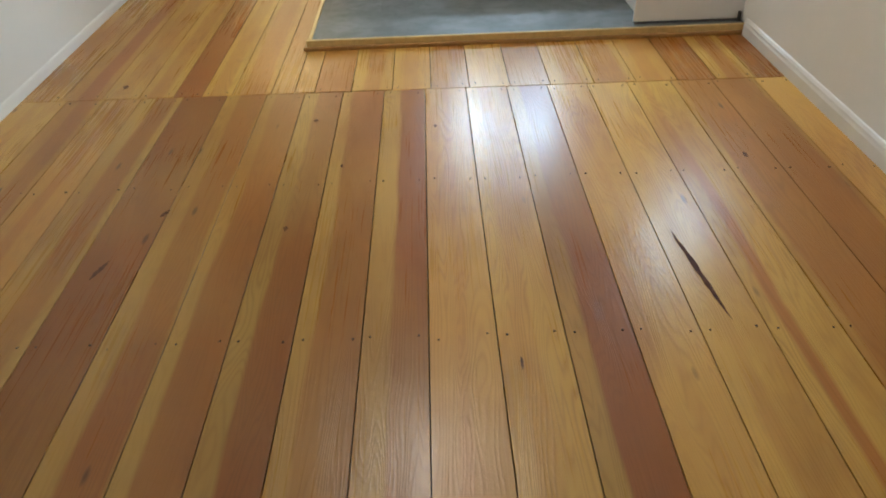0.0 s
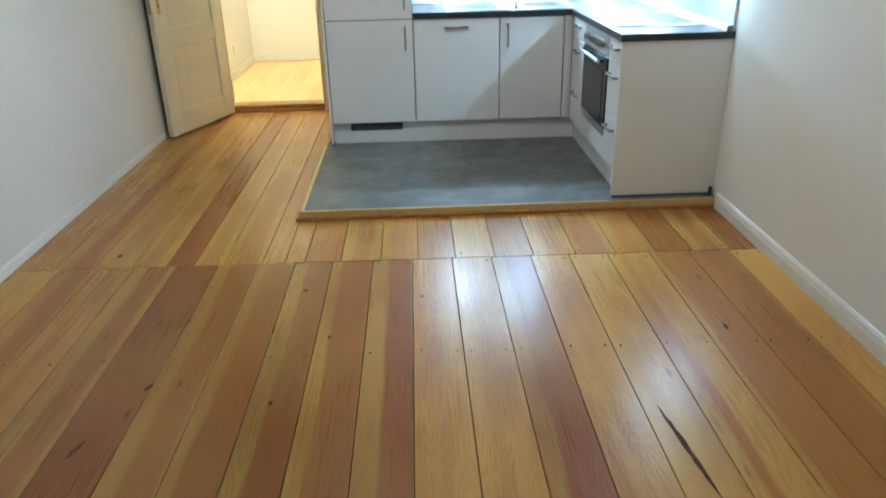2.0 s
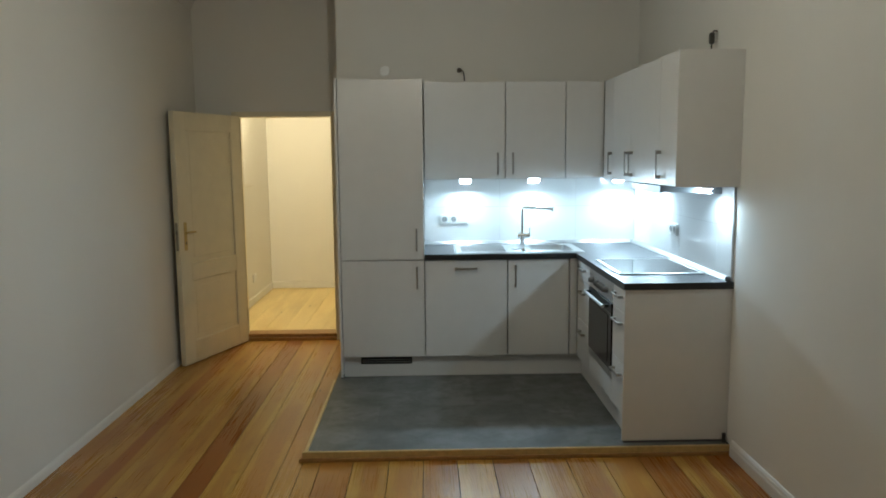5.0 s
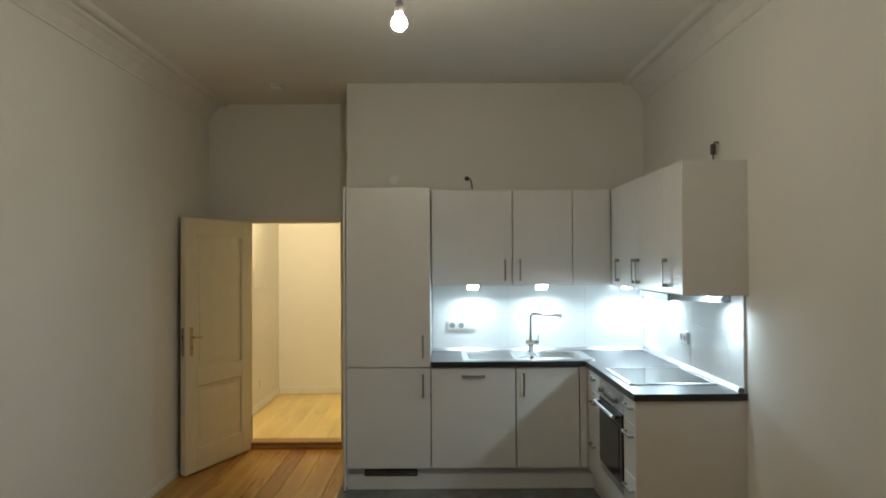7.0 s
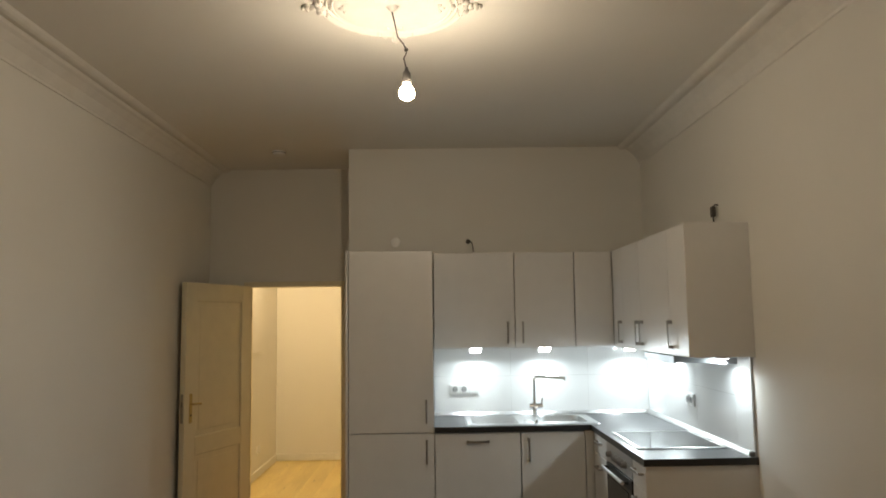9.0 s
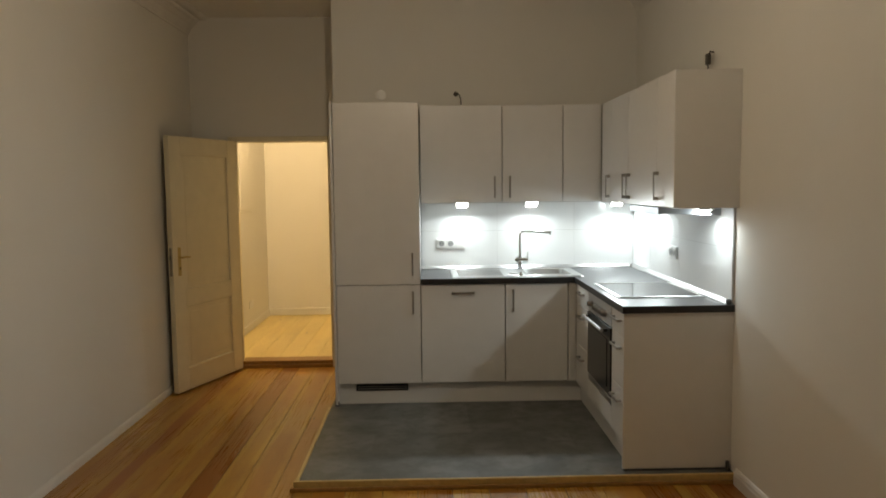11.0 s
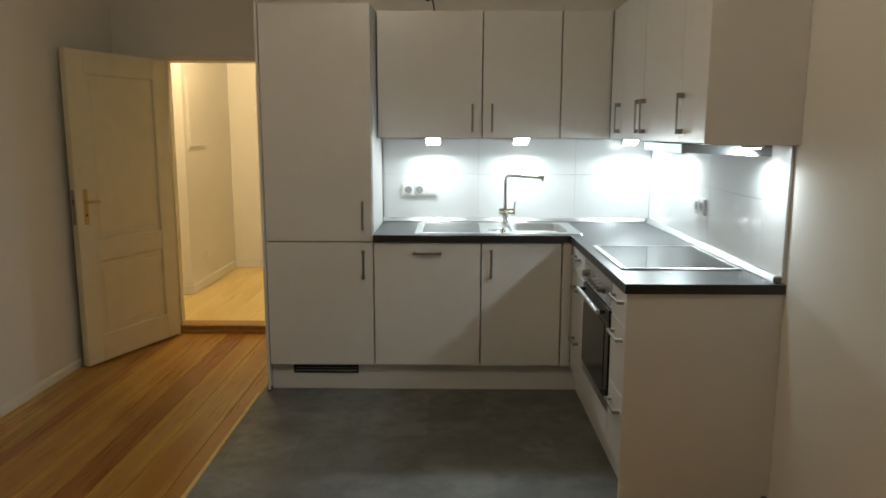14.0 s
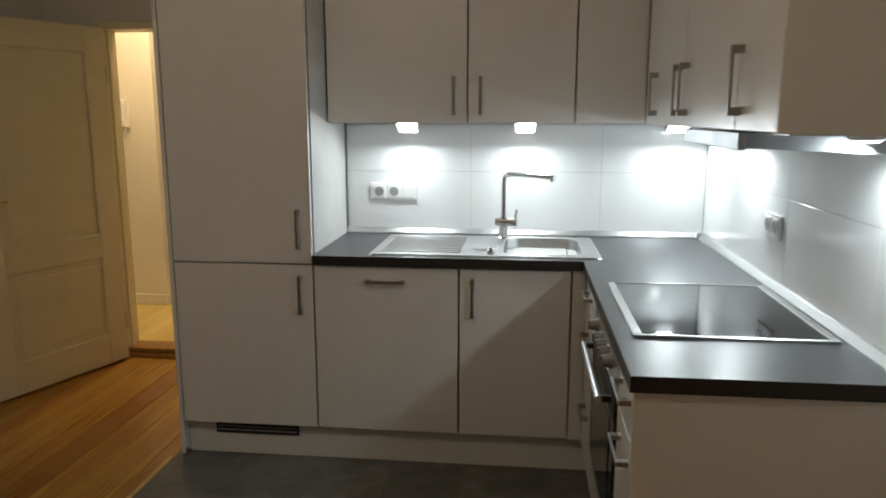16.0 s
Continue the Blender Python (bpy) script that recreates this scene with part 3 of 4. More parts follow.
# wall cabinets along the side wall
for y, w, hx, lab in ((0.255, 0.265, 0.225, "white laminate corner wall cabinet"), (-0.010, 0.430, 0.390, "white laminate wall cabinet beside the cooker hood"),
                      (-0.440, 0.580, 0.050, "white laminate wall cabinet above the cooker hood"), (-1.020, 0.290, 0.034, "narrow white laminate wall cabinet at the end of the run")):
    c = cabinet("wall_cabinet", pose(1.945 + F, y, WB - 0.003, 0, 0, -90), w, RIGHT - 1.945 - F - 0.001, WT - WB, [(0.0, WT - WB, hx, 0.115, True, 0.16)], lab, "cabinet", 0.003, group="wall cabinets")
    if y < -1.0:
        part("side_panel", block((0.2885, -0.019, -0.001), (0.2935, RIGHT - 1.945 - F - 0.001, WT - WB), 0.001), LAMINATE, c)
    if y < -0.4:
        part("underside", block((0.002, 0.006, -0.004), (w - 0.002, 0.33, -0.001)), LAMINATE, c)

# cooker hood
hood = thing("cooker_hood", pose(1.945, -0.508, 0.005), "flat steel slide-out cooker hood under the wall cabinet", "cooker hood")
part("front_lip", block((-0.012, -0.592, 1.440), (0.006, -0.030, 1.480), 0.002), HOOD_GREY, hood)
part("underside", block((0.008, -0.585, 1.452), (0.325, -0.030, 1.476), 0.002), HOOD_GREY, hood)
part("filter", block((0.05, -0.50, 1.449), (0.27, -0.09, 1.4525), 0.001), ALU, hood, "metal grease filter")
bm = block((0.006, -0.592, 1.444), (0.345, -0.586, 1.480), 0.0)
for v in bm.verts:
    if v.co.x > 0.3 and v.co.z < 1.46:
        v.co.z = 1.430
part("end_lip", bm, HOOD_GREY, hood)

# worktop
CUT = (1.385, 0.060, 1.730, 0.500)
OUT = [(0.602, -0.018), (WX, -0.018), (WX, -1.285), (RIGHT - 0.001, -1.285), (RIGHT - 0.001, BACK - 0.001), (0.602, BACK - 0.001)]
HOLE = [(CUT[0], CUT[1]), (CUT[2], CUT[1]), (CUT[2], CUT[3]), (CUT[0], CUT[3])]
bm = bmesh.new()
rims = []
for z in (TOP + 0.001, WORK):
    loops, edges = [], []
    for loop in (OUT, HOLE):
        vs = [bm.verts.new((x, y, z)) for x, y in loop]
        edges += [bm.edges.new((vs[k], vs[(k + 1) % len(vs)])) for k in range(len(vs))]
        loops.append(vs)
    bmesh.ops.triangle_fill(bm, edges=edges, use_beauty=True)
    rims.append(loops)
for low, high in zip(*rims):
    for k in range(len(low)):
        n = (k + 1) % len(low)
        bm.faces.new((low[k], low[n], high[n], high[k]))
bmesh.ops.recalc_face_normals(bm, faces=bm.faces)
top = solid("worktop", bm, WORKTOP, "dark anthracite L-shaped laminate worktop", "worktop", kind="")
part("edge", block((0.602, -0.0195, TOP), (WX, -0.018, WORK - 0.001)), EDGE, top, "near-black edge band")
part("edge", block((WX - 0.0015, -1.285, TOP), (WX, -0.018, WORK - 0.001)), EDGE, top, "near-black edge band")
part("edge", block((WX - 0.0015, -1.2865, TOP), (RIGHT - 0.001, -1.285, WORK - 0.001)), EDGE, top, "near-black edge band")
RAIL = [(0, 0), (0.026, 0), (0.026, 0.005), (0.010, 0.024), (0.004, 0.026), (0, 0.026)]
BY, RX = BACK - 0.011, RIGHT - 0.011
seal = thing("wall_seal", pose(0, 0, WORK), "grey aluminium sealing strip between worktop and tiles", "seal strip")
part("strip", add_prism(bmesh.new(), [(BY - d, h) for d, h in RAIL], "x", 0.602, RX), ALU, seal)
part("strip", add_prism(bmesh.new(), [(RX - d, h) for d, h in RAIL], "y", -1.252, BY - 0.026), ALU, seal)
part("end_cap", block((RX - 0.030, -1.274, 0), (RX, -1.252, 0.029), 0.008, 2), RUBBER, seal, "dark plastic end cap")
part("corner_cap", block((RX - 0.032, BY - 0.032, 0), (RX, BY, 0.029), 0.006, 2), ALU, seal)

# hob
hob = thing("hob", pose(1.74, -1.0, WORK), "black glass ceramic hob with a steel frame", "hob")
HW, HD = 0.505, 0.605
part("glass", block((0.014, 0.014, 0.001), (HW - 0.014, HD - 0.014, 0.006), 0.001), GLASS_BLACK, hob)
for lo, hi in (((0, 0, 0), (HW, 0.012, 0.008)), ((0, HD - 0.010, 0), (HW, HD, 0.008)), ((0, 0.012, 0), (0.022, HD - 0.010, 0.009)), ((HW - 0.022, 0.012, 0), (HW, HD - 0.010, 0.009))):
    part("frame", block(lo, hi, 0.002), STEEL, hob, "steel frame")

# sink
SX0, SX1, SY0, SY1 = 0.825, 1.768, 0.015, 0.525
sink = thing("sink", pose(SX0, SY0, WORK), "inset stainless steel sink with a ribbed drainer", "sink")
SW, SD = SX1 - SX0, SY1 - SY0


def rounded(x0, y0, x1, y1, r, n=6):
    pts = []
    for cx, cy, a0 in ((x1 - r, y1 - r, 0), (x0 + r, y1 - r, 90), (x0 + r, y0 + r, 180), (x1 - r, y0 + r, 270)):
        pts += [(cx + r * math.cos(radians(a0 + 90 * k / n)), cy + r * math.sin(radians(a0 + 90 * k / n))) for k in range(n + 1)]
    return pts


def dish(bm, outline, levels):
    """A hollow from nested copies of an outline: (shrink towards the middle, height)."""
    cx = sum(p[0] for p in outline) / len(outline)
    cy = sum(p[1] for p in outline) / len(outline)
    rings = [[bm.verts.new((cx + (x - cx) * s, cy + (y - cy) * s, z)) for x, y in outline] for s, z in levels]
    n = len(outline)
    for a, b in zip(rings, rings[1:]):
        for k in range(n):
            bm.faces.new((a[k], a[(k + 1) % n], b[(k + 1) % n], b[k]))
    bm.faces.new(rings[-1])
    return bm


BOWL = rounded(0.548, 0.048, 0.872, 0.458, 0.065)
SMALL = rounded(0.395, 0.07, 0.515, 0.30, 0.055)
bm = bmesh.new()
edges = []
for loop in (rounded(0.008, 0.008, SW - 0.008, SD - 0.008, 0.018), BOWL):
    vs = [bm.verts.new((x, y, 0.0065)) for x, y in loop]
    edges += [bm.edges.new((vs[k], vs[(k + 1) % len(vs)])) for k in range(len(vs))]
bmesh.ops.triangle_fill(bm, edges=edges, use_beauty=True)
outer, inner = rounded(0, 0, SW, SD, 0.022), rounded(0.008, 0.008, SW - 0.008, SD - 0.008, 0.018)
a = [bm.verts.new((x, y, 0.0005)) for x, y in outer]
b = [bm.verts.new((x, y, 0.0065)) for x, y in inner]
for k in range(len(a)):
    bm.faces.new((a[k], a[(k + 1) % len(a)], b[(k + 1) % len(a)], b[k]))
bmesh.ops.recalc_face_normals(bm, faces=bm.faces)
part("rim", bm, SINK_STEEL, sink)
bowl = part("bowl", dish(bmesh.new(), BOWL, [(1.045, 0.0068), (1.02, 0.0088), (1.0, 0.0066), (0.985, -0.004), (0.95, -0.135), (0.90, -0.155), (0.80, -0.162)]), SINK_STEEL, sink, "deep steel bowl", smooth=True)
part("drain", add_lathe(bmesh.new(), [(0.0, -0.158), (0.030, -0.158), (0.042, -0.1605)], 24, pose(0.71, 0.25, 0)), CHROME, bowl)
part("small_bowl", dish(bmesh.new(), SMALL, [(1.10, 0.0066), (1.05, 0.0090), (1.0, 0.0085), (0.9, 0.0070), (0.8, 0.0068)]), SINK_STEEL, sink, smooth=True)
part("strainer", add_lathe(bmesh.new(), [(0.0, 0.009), (0.026, 0.009), (0.034, 0.0105), (0.036, 0.0072)], 24, pose(0.455, 0.16, 0)), CHROME, sink, smooth=True)
for k in range(10):
    y = 0.070 + 0.040 * k
    part("rib", block((0.045, y - 0.005, 0.0060), (0.375, y + 0.005, 0.0088), 0.0025), SINK_STEEL, sink)
part("drain_knob", add_cyl(add_cyl(bmesh.new(), (0.50, 0.07, 0.004), (0.50, 0.07, 0.018), 0.020, 0.017), (0.50, 0.07, 0.018), (0.50, 0.07, 0.030), 0.011, 0.008), CHROME, sink, smooth=True)

# tap
tap = thing("kitchen_tap", pose(1.365, 0.465, WORK + 0.004), "tall chrome kitchen tap with an angled spout", "tap")
part("base", add_lathe(bmesh.new(), [(0.0, 0.0), (0.026, 0.0), (0.027, 0.006), (0.022, 0.012), (0.0205, 0.10), (0.0, 0.10)], 28), CHROME, tap, smooth=True)
way = Vector((0.84, -0.54, 0)).normalized()
pts = [Vector((0, 0, 0.09)), Vector((0, 0, 0.18)), Vector((0, 0, 0.265))]
pts += [Vector((0, 0, 0.265)) + way * 0.03 * (1 - math.cos(a)) + Vector((0, 0, 0.03)) * math.sin(a) for a in np.linspace(0.2, math.pi / 2, 7)]
pts += [Vector((0, 0, 0.295)) + way * 0.15, Vector((0, 0, 0.293)) + way * 0.262]
part("spout", add_tube(bmesh.new(), pts, 0.0125, 16), CHROME, tap, smooth=True)
part("nozzle", add_cyl(bmesh.new(), Vector((0, 0, 0.290)) + way * 0.25, Vector((0, 0, 0.274)) + way * 0.25, 0.0115), CHROME, tap, smooth=True)
lev = part("cartridge", add_cyl(bmesh.new(), (-0.035, 0.0, 0.078), (0.062, -0.02, 0.078), 0.019), CHROME, tap, smooth=True)
part("lever", add_cyl(bmesh.new(), (0.052, -0.018, 0.09), (0.058, -0.022, 0.138), 0.006, 0.0045, 12), CHROME, lev, smooth=True)


# ---- tiles behind the worktop ----
def tiled(name, m, spans, rows, label):
    """Local x along the wall, tiles proud of the bed towards local -y."""
    bed = new(name, mesh_of(name, block((spans[0][0], -0.0082, rows[0][0]), (spans[-1][1], -0.001, rows[-1][1])), GROUT))
    bed.matrix_basis = m
    tagged(bed, label, "tiled splashback", kind="structure")
    g = 0.0008
    for z0, z1 in rows:
        for x0, x1 in spans:
            part("tile", block((x0 + g, -0.010, z0 + 1.5 * g), (x1 - g, -0.0082, z1 - 1.5 * g), 0.0006), TILE, bed)
    return bed


ROWS = [(WORK, 1.262), (1.262, 1.482)]
tiled("splashback_kitchen", pose(0, BACK, 0), [(0.602, 1.203), (1.203, 1.812), (1.812, RIGHT - 0.011)], ROWS, "large white glazed wall tiles behind the sink")
tiled("splashback_side", pose(RIGHT, 0, 0, 0, 0, -90), [(-BACK + 0.011, -0.164), (-0.164, 0.445), (0.445, 1.054), (1.054, 1.262)], ROWS, "large white glazed wall tiles behind the hob")
solid("tile_edge_strip", block((RIGHT - 0.013, -1.270, WORK), (RIGHT, -1.262, 1.482), 0.001), ALU, "narrow metal strip closing the tile edge", "trim")


def socket_row(name, m, kinds, label):
    ob = thing(name, m, label, "socket")
    n = len(kinds)
    part("frame", block((0, -0.010, 0), (0.071 * n + 0.010, 0, 0.081), 0.003, 2), PLASTIC, ob)
    for k, kind in enumerate(kinds):
        cx = 0.0405 + 0.071 * k
        part("insert", block((cx - 0.029, -0.013, 0.0115), (cx + 0.029, -0.009, 0.0695), 0.0015), PLASTIC, ob)
        if kind == "socket":
            cup = part("cup", add_lathe(bmesh.new(), [(0.0225, -0.0135), (0.0205, -0.0145), (0.0195, -0.0132), (0.0, -0.0132)], 28, pose(cx, 0, 0.0405, -90)), plain("socket_grey", (0.30, 0.30, 0.30), 0.4) if "socket_grey" not in bpy.data.materials else bpy.data.materials["socket_grey"], ob)
            for s in (-1, 1):
                part("hole", add_cyl(bmesh.new(), (cx + s * 0.0095, -0.0142, 0.0405), (cx + s * 0.0095, -0.0128, 0.0405), 0.0027, seg=10), BLACK, ob)
    return ob


socket_row("wall_socket", pose(0.722, BACK - 0.010, 1.124), ("socket", "socket", "switch"), "white double socket and switch on the tiles")
socket_row("wall_socket", pose(RIGHT - 0.010, -0.262, 1.122, 0, 0, -90), ("socket", "socket"), "white double socket on the tiles beside the hob")


# ---- lamps under the wall cabinets ----
def cabinet_lamp(m, flat=False):
    """A small wedge lamp; local y is the wall's side, its lit face slopes down and forward. A flat one is a round disc."""
    if flat:
        ob = thing("cabinet_lamp", m, "small round lamp with a lit disc under a wall cabinet", "lamp", "cabinet lamps")
        part("housing", add_lathe(bmesh.new(), [(0.0, 0.0), (0.040, 0.0), (0.040, -0.010), (0.034, -0.014), (0.031, -0.014)], 28), ALU, ob, smooth=True)
        part("diffuser", add_lathe(bmesh.new(), [(0.031, -0.013), (0.024, -0.017), (0.0, -0.019)], 28), LED_FACE, ob, "bright white lit disc", smooth=True)
        return ob
    ob = thing("cabinet_lamp", m, "small wedge-shaped lamp with a lit face under a wall cabinet", "lamp", "cabinet lamps")
    part("housing", add_prism(bmesh.new(), [(-0.036, 0.0), (0.050, 0.0), (0.050, -0.038), (0.040, -0.040)], "x", -0.047, 0.047), ALU, ob)
    # lit plate on the sloping face, narrower towards the wall
    slope = math.degrees(math.atan2(0.040, 0.076))
    bm = block((-0.044, -0.040, -0.005), (0.044, 0.040, 0.001), 0.002)
    for v in bm.verts:
        v.co.x *= 1.0 - 1.4 * (v.co.y + 0.040)
    bmesh.ops.transform(bm, matrix=pose(0, 0.002, -0.0205, -slope), verts=bm.verts)
    part("diffuser", bm, LED_FACE, ob, "bright white lit plate")
    return ob


LAMPS = [(0.922, 0.475, 0), (1.456, 0.475, 0), (2.12, 0.475, 0), (2.195, -0.14, -90), (2.185, -1.155, -90)]
for x, y, rz in LAMPS:
    z = WB if rz == 0 else WB - 0.007
    m = pose(x, y, z, 0, 0, rz)
    cabinet_lamp(m, y < -1)
    lamp("led", "AREA", LED_WATTS, LED_COLOR, m @ pose(0, 0.030, -0.052 if y > -1 else -0.030, -27), 0.070, 0.04)

# ---- ceiling rose and pendant bulb ----
RX0, RY0 = 0.437, -2.05
rose = thing("ceiling_rose", pose(RX0, RY0, CEIL) @ Matrix.Diagonal((0.9, 0.9, 0.9, 1)), "white round stucco ceiling rose with ornaments", "ceiling rose")
part("dish", add_lathe(bmesh.new(), [(0.0, -0.008), (0.10, -0.009), (0.20, -0.013), (0.262, -0.017), (0.285, -0.014), (0.300, -0.006), (0.312, -0.001)], 72), STUCCO, rose, smooth=True)
for r, a, b in ((0.292, 0.008, 0.018), (0.322, 0.006, 0.014), (0.352, 0.013, 0.022)):
    bm = add_lathe(bmesh.new(), [(r + a * math.cos(q), -b * math.sin(q)) for q in np.linspace(0, math.pi, 9)], 72)
    part("ring", bm, STUCCO, rose, smooth=True)
random.seed(5)
for k in range(4):
    c, s = math.cos(math.pi / 2 * k), math.sin(math.pi / 2 * k)
    main = None
    for rr, side_off, size in ((0.350, 0.0, 0.030), (0.362, 0.052, 0.020), (0.362, -0.052, 0.020), (0.392, 0.0, 0.022), (0.415, 0.012, 0.015), (0.415, -0.012, 0.015), (0.438, 0.0, 0.012),
                               (0.330, 0.085, 0.013), (0.330, -0.085, 0.013), (0.300, 0.0, 0.017), (0.245, 0.0, 0.022), (0.235, 0.035, 0.013), (0.235, -0.035, 0.013)):
        at = (c * rr - s * side_off, s * rr + c * side_off, -0.010)
        bm = add_ball(bmesh.new(), at, (size * random.uniform(0.75, 1.1), size * random.uniform(0.75, 1.1), 0.016), 12, 8)
        if main is None:
            main = part("ornament", bm, STUCCO, rose, "raised leaf ornament", smooth=True)
        else:
            part("leaf", bm, STUCCO, main, smooth=True)
part("hub", add_lathe(bmesh.new(), [(0.0, -0.034), (0.014, -0.032), (0.020, -0.020), (0.028, -0.012), (0.032, -0.009)], 24), STUCCO, rose, smooth=True)

BZ = 2.712
BULB = Vector((0.500, -2.06, BZ))
pend = thing("pendant_bulb", pose(*BULB), "bare lit bulb in a grey socket on a kinked cable", "lamp")
a = Vector((RX0, RY0, CEIL - 0.030)) - BULB
cable = [a, a * 0.9 + Vector((0.002, 0, 0)), a * 0.66 + Vector((0.004, 0, 0)), Vector((-0.012, 0, 0.195)), Vector((-0.001, 0, 0.170)), Vector((0.0, 0, 0.155)), Vector((-0.012, 0, 0.130)), Vector((-0.006, 0, 0.108)), Vector((0, 0, 0.075))]
part("cable", add_tube(bmesh.new(), cable, 0.0032, 8), DARK_WIRE, pend, "thin grey twisted cable", smooth=True)
part("knot", add_ball(bmesh.new(), cable[4], (0.010, 0.008, 0.009), 10, 8), DARK_WIRE, pend, smooth=True)
part("socket", add_lathe(bmesh.new(), [(0.0, 0.090), (0.007, 0.090), (0.009, 0.074), (0.0175, 0.064), (0.020, 0.040), (0.0185, 0.018), (0.0, 0.018)], 20), plain("grey_bakelite", (0.16, 0.15, 0.15), 0.4), pend, smooth=True)
part("bulb", add_lathe(bmesh.new(), [(0.013, 0.018), (0.016, 0.008), (0.028, -0.006), (0.0335, -0.022), (0.0325, -0.036), (0.025, -0.048), (0.013, -0.055), (0.0, -0.057)], 24), BULB_GLOW, pend, "bright lit glass bulb", smooth=True)

# ---- small things on walls and ceiling ----
smoke = thing("smoke_detector", pose(-0.64, 0.66, CEIL), "flat white round smoke detector on the ceiling", "smoke detector")
part("body", add_lathe(bmesh.new(), [(0.0, -0.034), (0.035, -0.034), (0.048, -0.026), (0.054, -0.010), (0.054, 0.0)], 32), PLASTIC, smoke, smooth=True)
part("vent_ring", add_lathe(bmesh.new(), [(0.050, -0.016), (0.0545, -0.016), (0.0545, -0.011), (0.050, -0.011)], 32), RUBBER, smoke)
cover = thing("junction_cover", pose(0.305, BACK, 2.325), "round white blank cover on the wall over the cabinets", "cover")
part("disc", add_lathe(bmesh.new(), [(0.0, 0.006), (0.036, 0.005), (0.040, 0.0)], 28, pose(0, 0, 0, 90)), PLASTIC, cover, smooth=True)
wire = thing("cable_stub", pose(0.886, BACK, 2.328), "short dark cable hanging from a wall outlet", "cable")
part("outlet", add_cyl(bmesh.new(), (0, 0.002, 0), (0, -0.012, 0), 0.020, 0.016), DARK_WIRE, wire)
part("cable", add_tube(bmesh.new(), [(0, -0.01, 0), (0.012, -0.025, 0.004), (0.028, -0.03, -0.012), (0.036, -0.03, -0.045), (0.040, -0.028, -0.085)], 0.005, 8), DARK_WIRE, wire, smooth=True)
wire = thing("cable_stub", pose(RIGHT, -0.925, 2.335), "dark cable end with connector hanging from the wall", "cable")
part("cable", add_tube(bmesh.new(), [(0.0, 0, 0.020), (-0.02, 0, 0.024), (-0.032, 0, 0.010), (-0.034, 0, -0.04), (-0.030, 0, -0.10)], 0.005, 8), DARK_WIRE, wire, smooth=True)
part("connector", block((-0.046, -0.014, -0.050), (-0.020, 0.014, 0.012), 0.004), DARK_WIRE, wire)


# ---- floor boards, last ----
def board_row(floor_ob, material, seams, y0, y1, z, looks, thick=0.028, gap=0.0017):
    """Boards along y between seams; looks: heartwood place, half width, depth and tone of each board."""
    for i, (a, b) in enumerate(zip(seams, seams[1:])):
        w, mid = b - a, (a + b) / 2
        lo, hi = y0(mid), y1(mid)
        half = (hi - lo) / 2
        bm = block((-w / 2 + gap, -half + 0.0015, -thick), (w / 2 - gap, half - 0.0015, 0), 0.0004)
        ob = part("board", bm, material, floor_ob, m=pose(mid, (lo + hi) / 2, z + random.uniform(-0.0004, 0.0004), 0, random.uniform(-0.05, 0.05), 0))
        ob.color = looks[i % len(looks)]


FRONT_SEAMS = [LEFT, -1.165, -0.985, -0.805, -0.603, -0.392, -0.200, -0.018, 0.166, 0.364, 0.557, 0.752, 0.947, 1.141, 1.331, 1.523, 1.73, 1.925, 2.127, RIGHT]
# boards 3 to 9: low tones mix browner wood with painted-in light falloff
FRONT_LOOKS = [(0.5, 0.1, 0.3, 0.90), (0.65, 0.22, 0.8, 0.82), (0.45, 0.12, 0.6, 0.82), (0.6, 0.25, 0.7, 0.70), (0.5, 0.70, 0.9, 0.62), (0.66, 0.30, 1.0, 0.70),
               (0.70, 0.38, 0.8, 0.68), (0.74, 0.34, 1.0, 0.64), (0.72, 0.44, 0.85, 0.74), (0.70, 0.27, 1.0, 0.76), (0.5, 0.08, 0.3, 1.00), (0.4, 0.15, 0.2, 1.00),
               (0.72, 0.40, 1.0, 0.78), (0.5, 0.10, 0.15, 1.06), (0.4, 0.10, 0.15, 1.04), (0.34, 0.10, 0.8, 1.00), (0.6, 0.45, 0.7, 0.90), (0.4, 0.50, 0.7, 0.88), (0.5, 0.08, 0.1, 1.10)]
BACK_SEAMS = [LEFT, -1.20, -1.005, -0.823, -0.656, -0.518, -0.373, -0.184, 0.026, 0.203, 0.40, 0.586, 0.771, 0.966, 1.16, 1.37, 1.57, 1.77, 1.955, 2.14, RIGHT]
BACK_LOOKS = [(0.5, 0.2, 0.4, 0.86), (0.6, 0.2, 0.9, 0.82), (0.5, 0.2, 0.3, 0.86), (0.5, 0.2, 0.4, 0.88), (0.5, 0.6, 1.0, 0.76), (0.5, 0.2, 0.4, 0.88), (0.5, 0.3, 0.5, 0.84), (0.5, 0.4, 0.5, 0.86),
              (0.5, 0.6, 0.75, 0.86), (0.5, 0.2, 0.4, 0.92), (0.5, 0.2, 0.3, 0.96), (0.6, 0.5, 0.5, 0.90), (0.4, 0.1, 0.3, 1.0), (0.5, 0.6, 0.65, 0.86), (0.5, 0.2, 0.3, 0.98), (0.5, 0.3, 0.4, 0.94),
              (0.5, 0.2, 0.4, 0.96), (0.5, 0.5, 0.8, 0.84), (0.5, 0.2, 0.7, 0.88), (0.6, 0.5, 0.95, 0.76)]


def joint(x):
    return -1.888 - 0.014 * (x + 0.4)


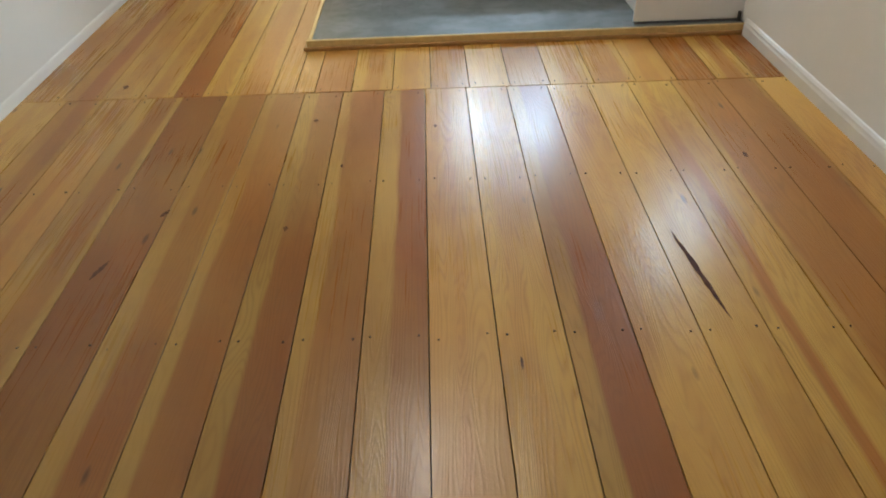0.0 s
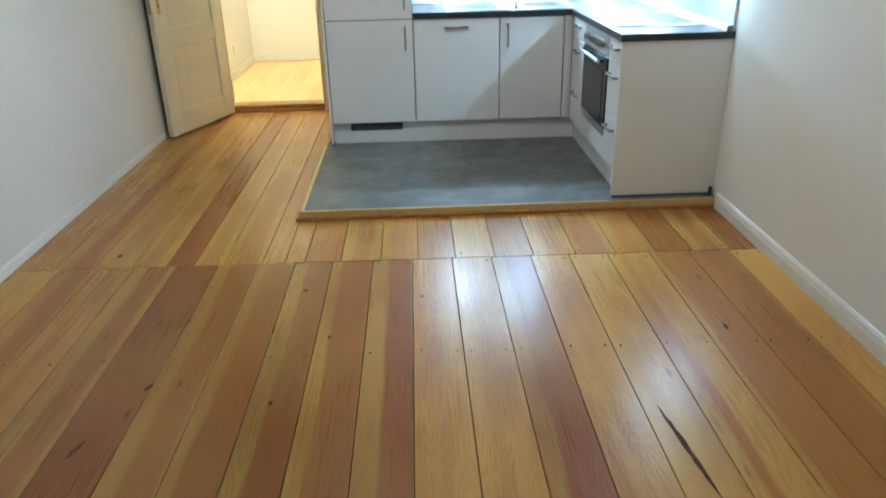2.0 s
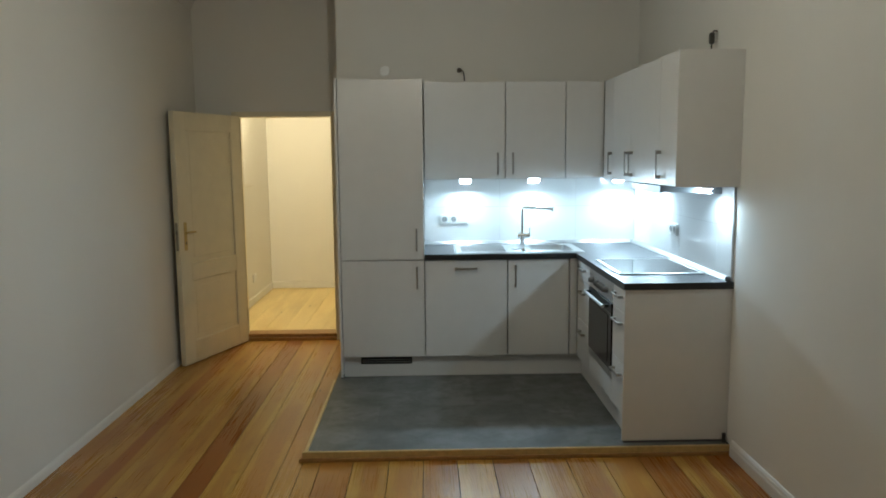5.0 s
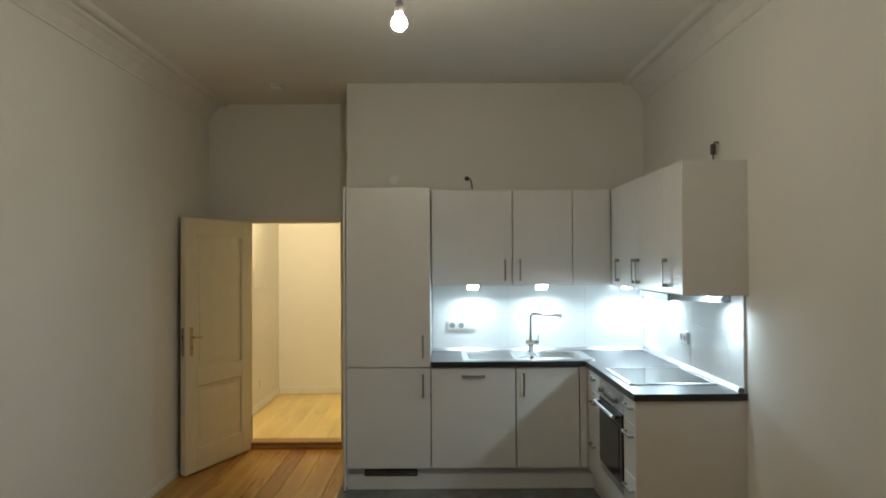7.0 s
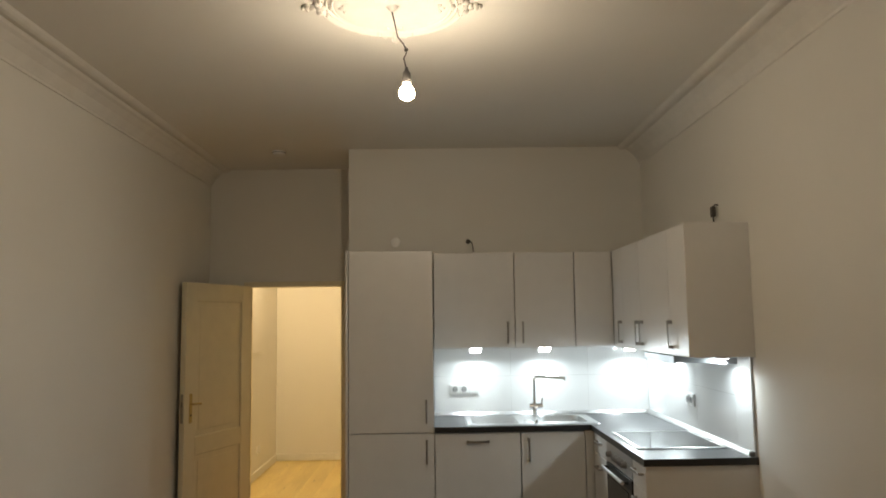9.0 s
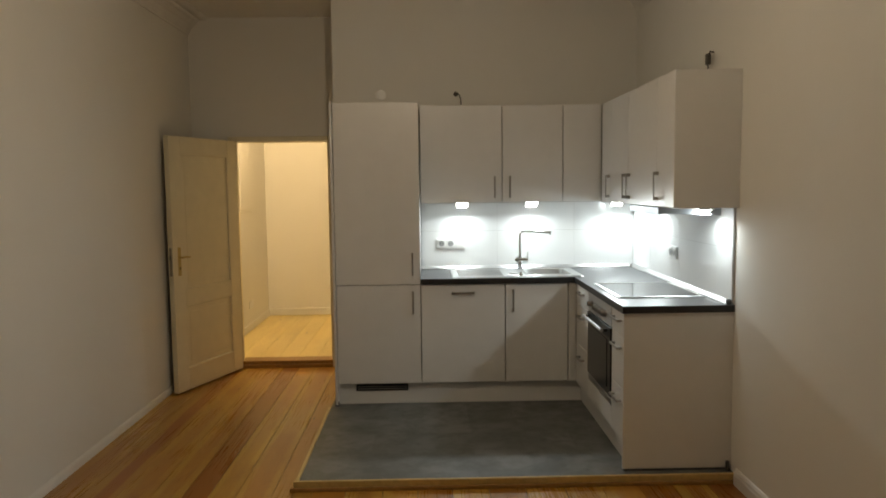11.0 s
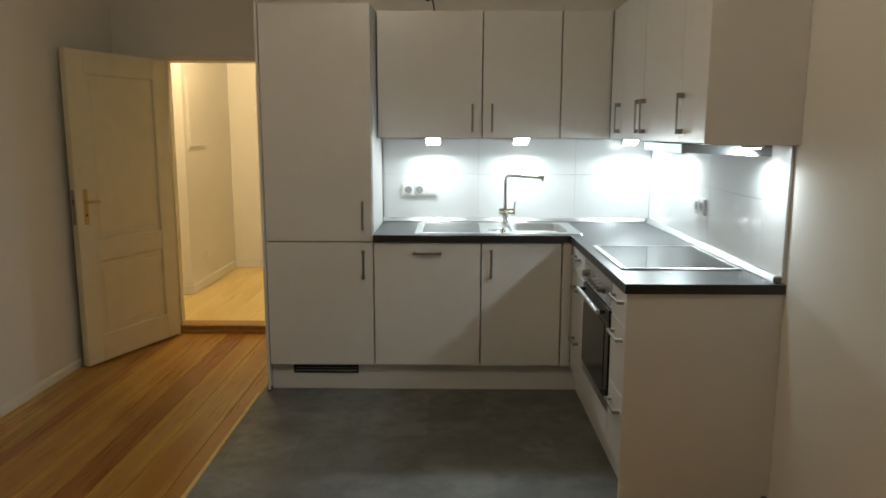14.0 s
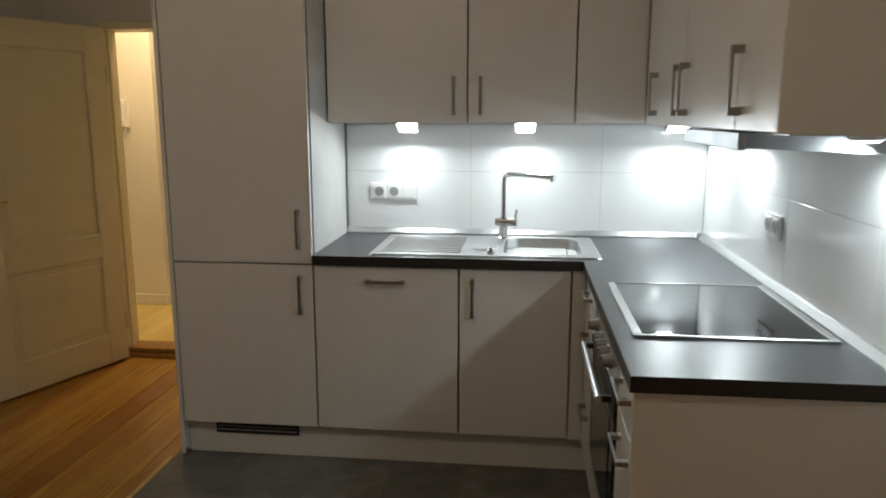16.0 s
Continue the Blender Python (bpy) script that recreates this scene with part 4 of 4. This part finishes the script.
floor_ob = thing("floor", pose(0, 0, 0), "varnished old pine floorboards in warm brown tones", "floor", kind="structure")
board_row(floor_ob, FLOOR_WOOD, FRONT_SEAMS, lambda x: REAR, lambda x: joint(x) - 0.001, 0, FRONT_LOOKS)
board_row(floor_ob, FLOOR_WOOD, BACK_SEAMS[:8], lambda x: joint(x) + 0.001, lambda x: DOOR_WALL - 0.008, 0, BACK_LOOKS)
board_row(floor_ob, FLOOR_WOOD, BACK_SEAMS[8:], lambda x: joint(x) + 0.001, lambda x: TRIM_Y - 0.003, 0, BACK_LOOKS[8:])
board_row(floor_ob, FLOOR_WOOD, [-0.184, TRIM_X - 0.002], lambda x: joint(x) + 0.001, lambda x: DOOR_WALL - 0.008, 0, [(0.5, 0.3, 0.4, 0.86)])
board_row(floor_ob, FLOOR_WOOD, [TRIM_X - 0.002, 0.026], lambda x: joint(x) + 0.001, lambda x: TRIM_Y - 0.003, 0, [(0.5, 0.3, 0.4, 0.86)])
hall_floor = thing("hall_floor", pose(0, 0, HZ), "pale pine floorboards with knots in the hall", "floor", kind="structure")
board_row(hall_floor, HALL_WOOD, [-2.9 + 0.18 * k for k in range(26)], lambda x: DOOR_WALL + T + 0.02, lambda x: HBACK, 0, [(0.5, 0.3, 0.3, 1.0), (0.4, 0.15, 0.2, 1.05), (0.6, 0.25, 0.25, 0.97)], gap=0.001)

# nails in pairs along the joist lines
bm = bmesh.new()
for seams, ys in ((FRONT_SEAMS, (-1.93, -2.74, -3.62, -4.5, -5.4)), (BACK_SEAMS, (-1.85,))):
    for a, b in zip(seams, seams[1:]):
        for y in ys:
            for x in (a + 0.028, b - 0.028):
                yy = y - 0.014 * (x + 0.4) + random.uniform(-0.012, 0.012)
                r = random.uniform(0.0028, 0.0042)
                add_cyl(bm, (x + random.uniform(-0.006, 0.006), yy, -0.002), (x + random.uniform(-0.006, 0.006), yy, 0.0012), r, seg=8)
# dark resin streaks and knots let into single boards
def inlay(x, y, length, width, lean, seed):
    rnd = random.Random(seed)
    bm = bmesh.new()
    left, right = [], []
    n = 14
    for k in range(n + 1):
        f = k / n
        w = width * (math.sin(math.pi * f) ** 0.8) * rnd.uniform(0.55, 1.15) / 2 + 0.0006
        c = lean * (f - 0.5) * length + rnd.uniform(-0.12, 0.12) * width
        left.append(bm.verts.new((c - w, (f - 0.5) * length, 0)))
        right.append(bm.verts.new((c + w, (f - 0.5) * length, 0)))
    for k in range(n):
        bm.faces.new((left[k], right[k], right[k + 1], left[k + 1]))
    part("knot", bm, RESIN, floor_ob, m=pose(x, y, 0.0014))


RESIN = plain("dark_resin", (0.105, 0.045, 0.026), 0.6, vary=0.45, scale=40, spec=0.12)
for k, spec in enumerate(((1.408, -3.38, 0.46, 0.017, -0.11), (-0.522, -3.25, 0.10, 0.020, 0.3), (-0.40, -2.92, 0.05, 0.022, 0.4), (0.60, -2.30, 0.03, 0.014, 0), (0.81, -3.75, 0.05, 0.008, 0),
                          (0.22, -2.62, 0.03, 0.012, 0), (-0.93, -1.74, 0.05, 0.03, 0), (0.06, -3.05, 0.03, 0.018, 0), (0.07, -2.2, 0.03, 0.03, 0), (1.82, -2.66, 0.05, 0.02, 0))):
    inlay(*spec, k)
part("nail_heads", bm, NAIL, floor_ob, "dark nail heads")["kind"] = "stuff"
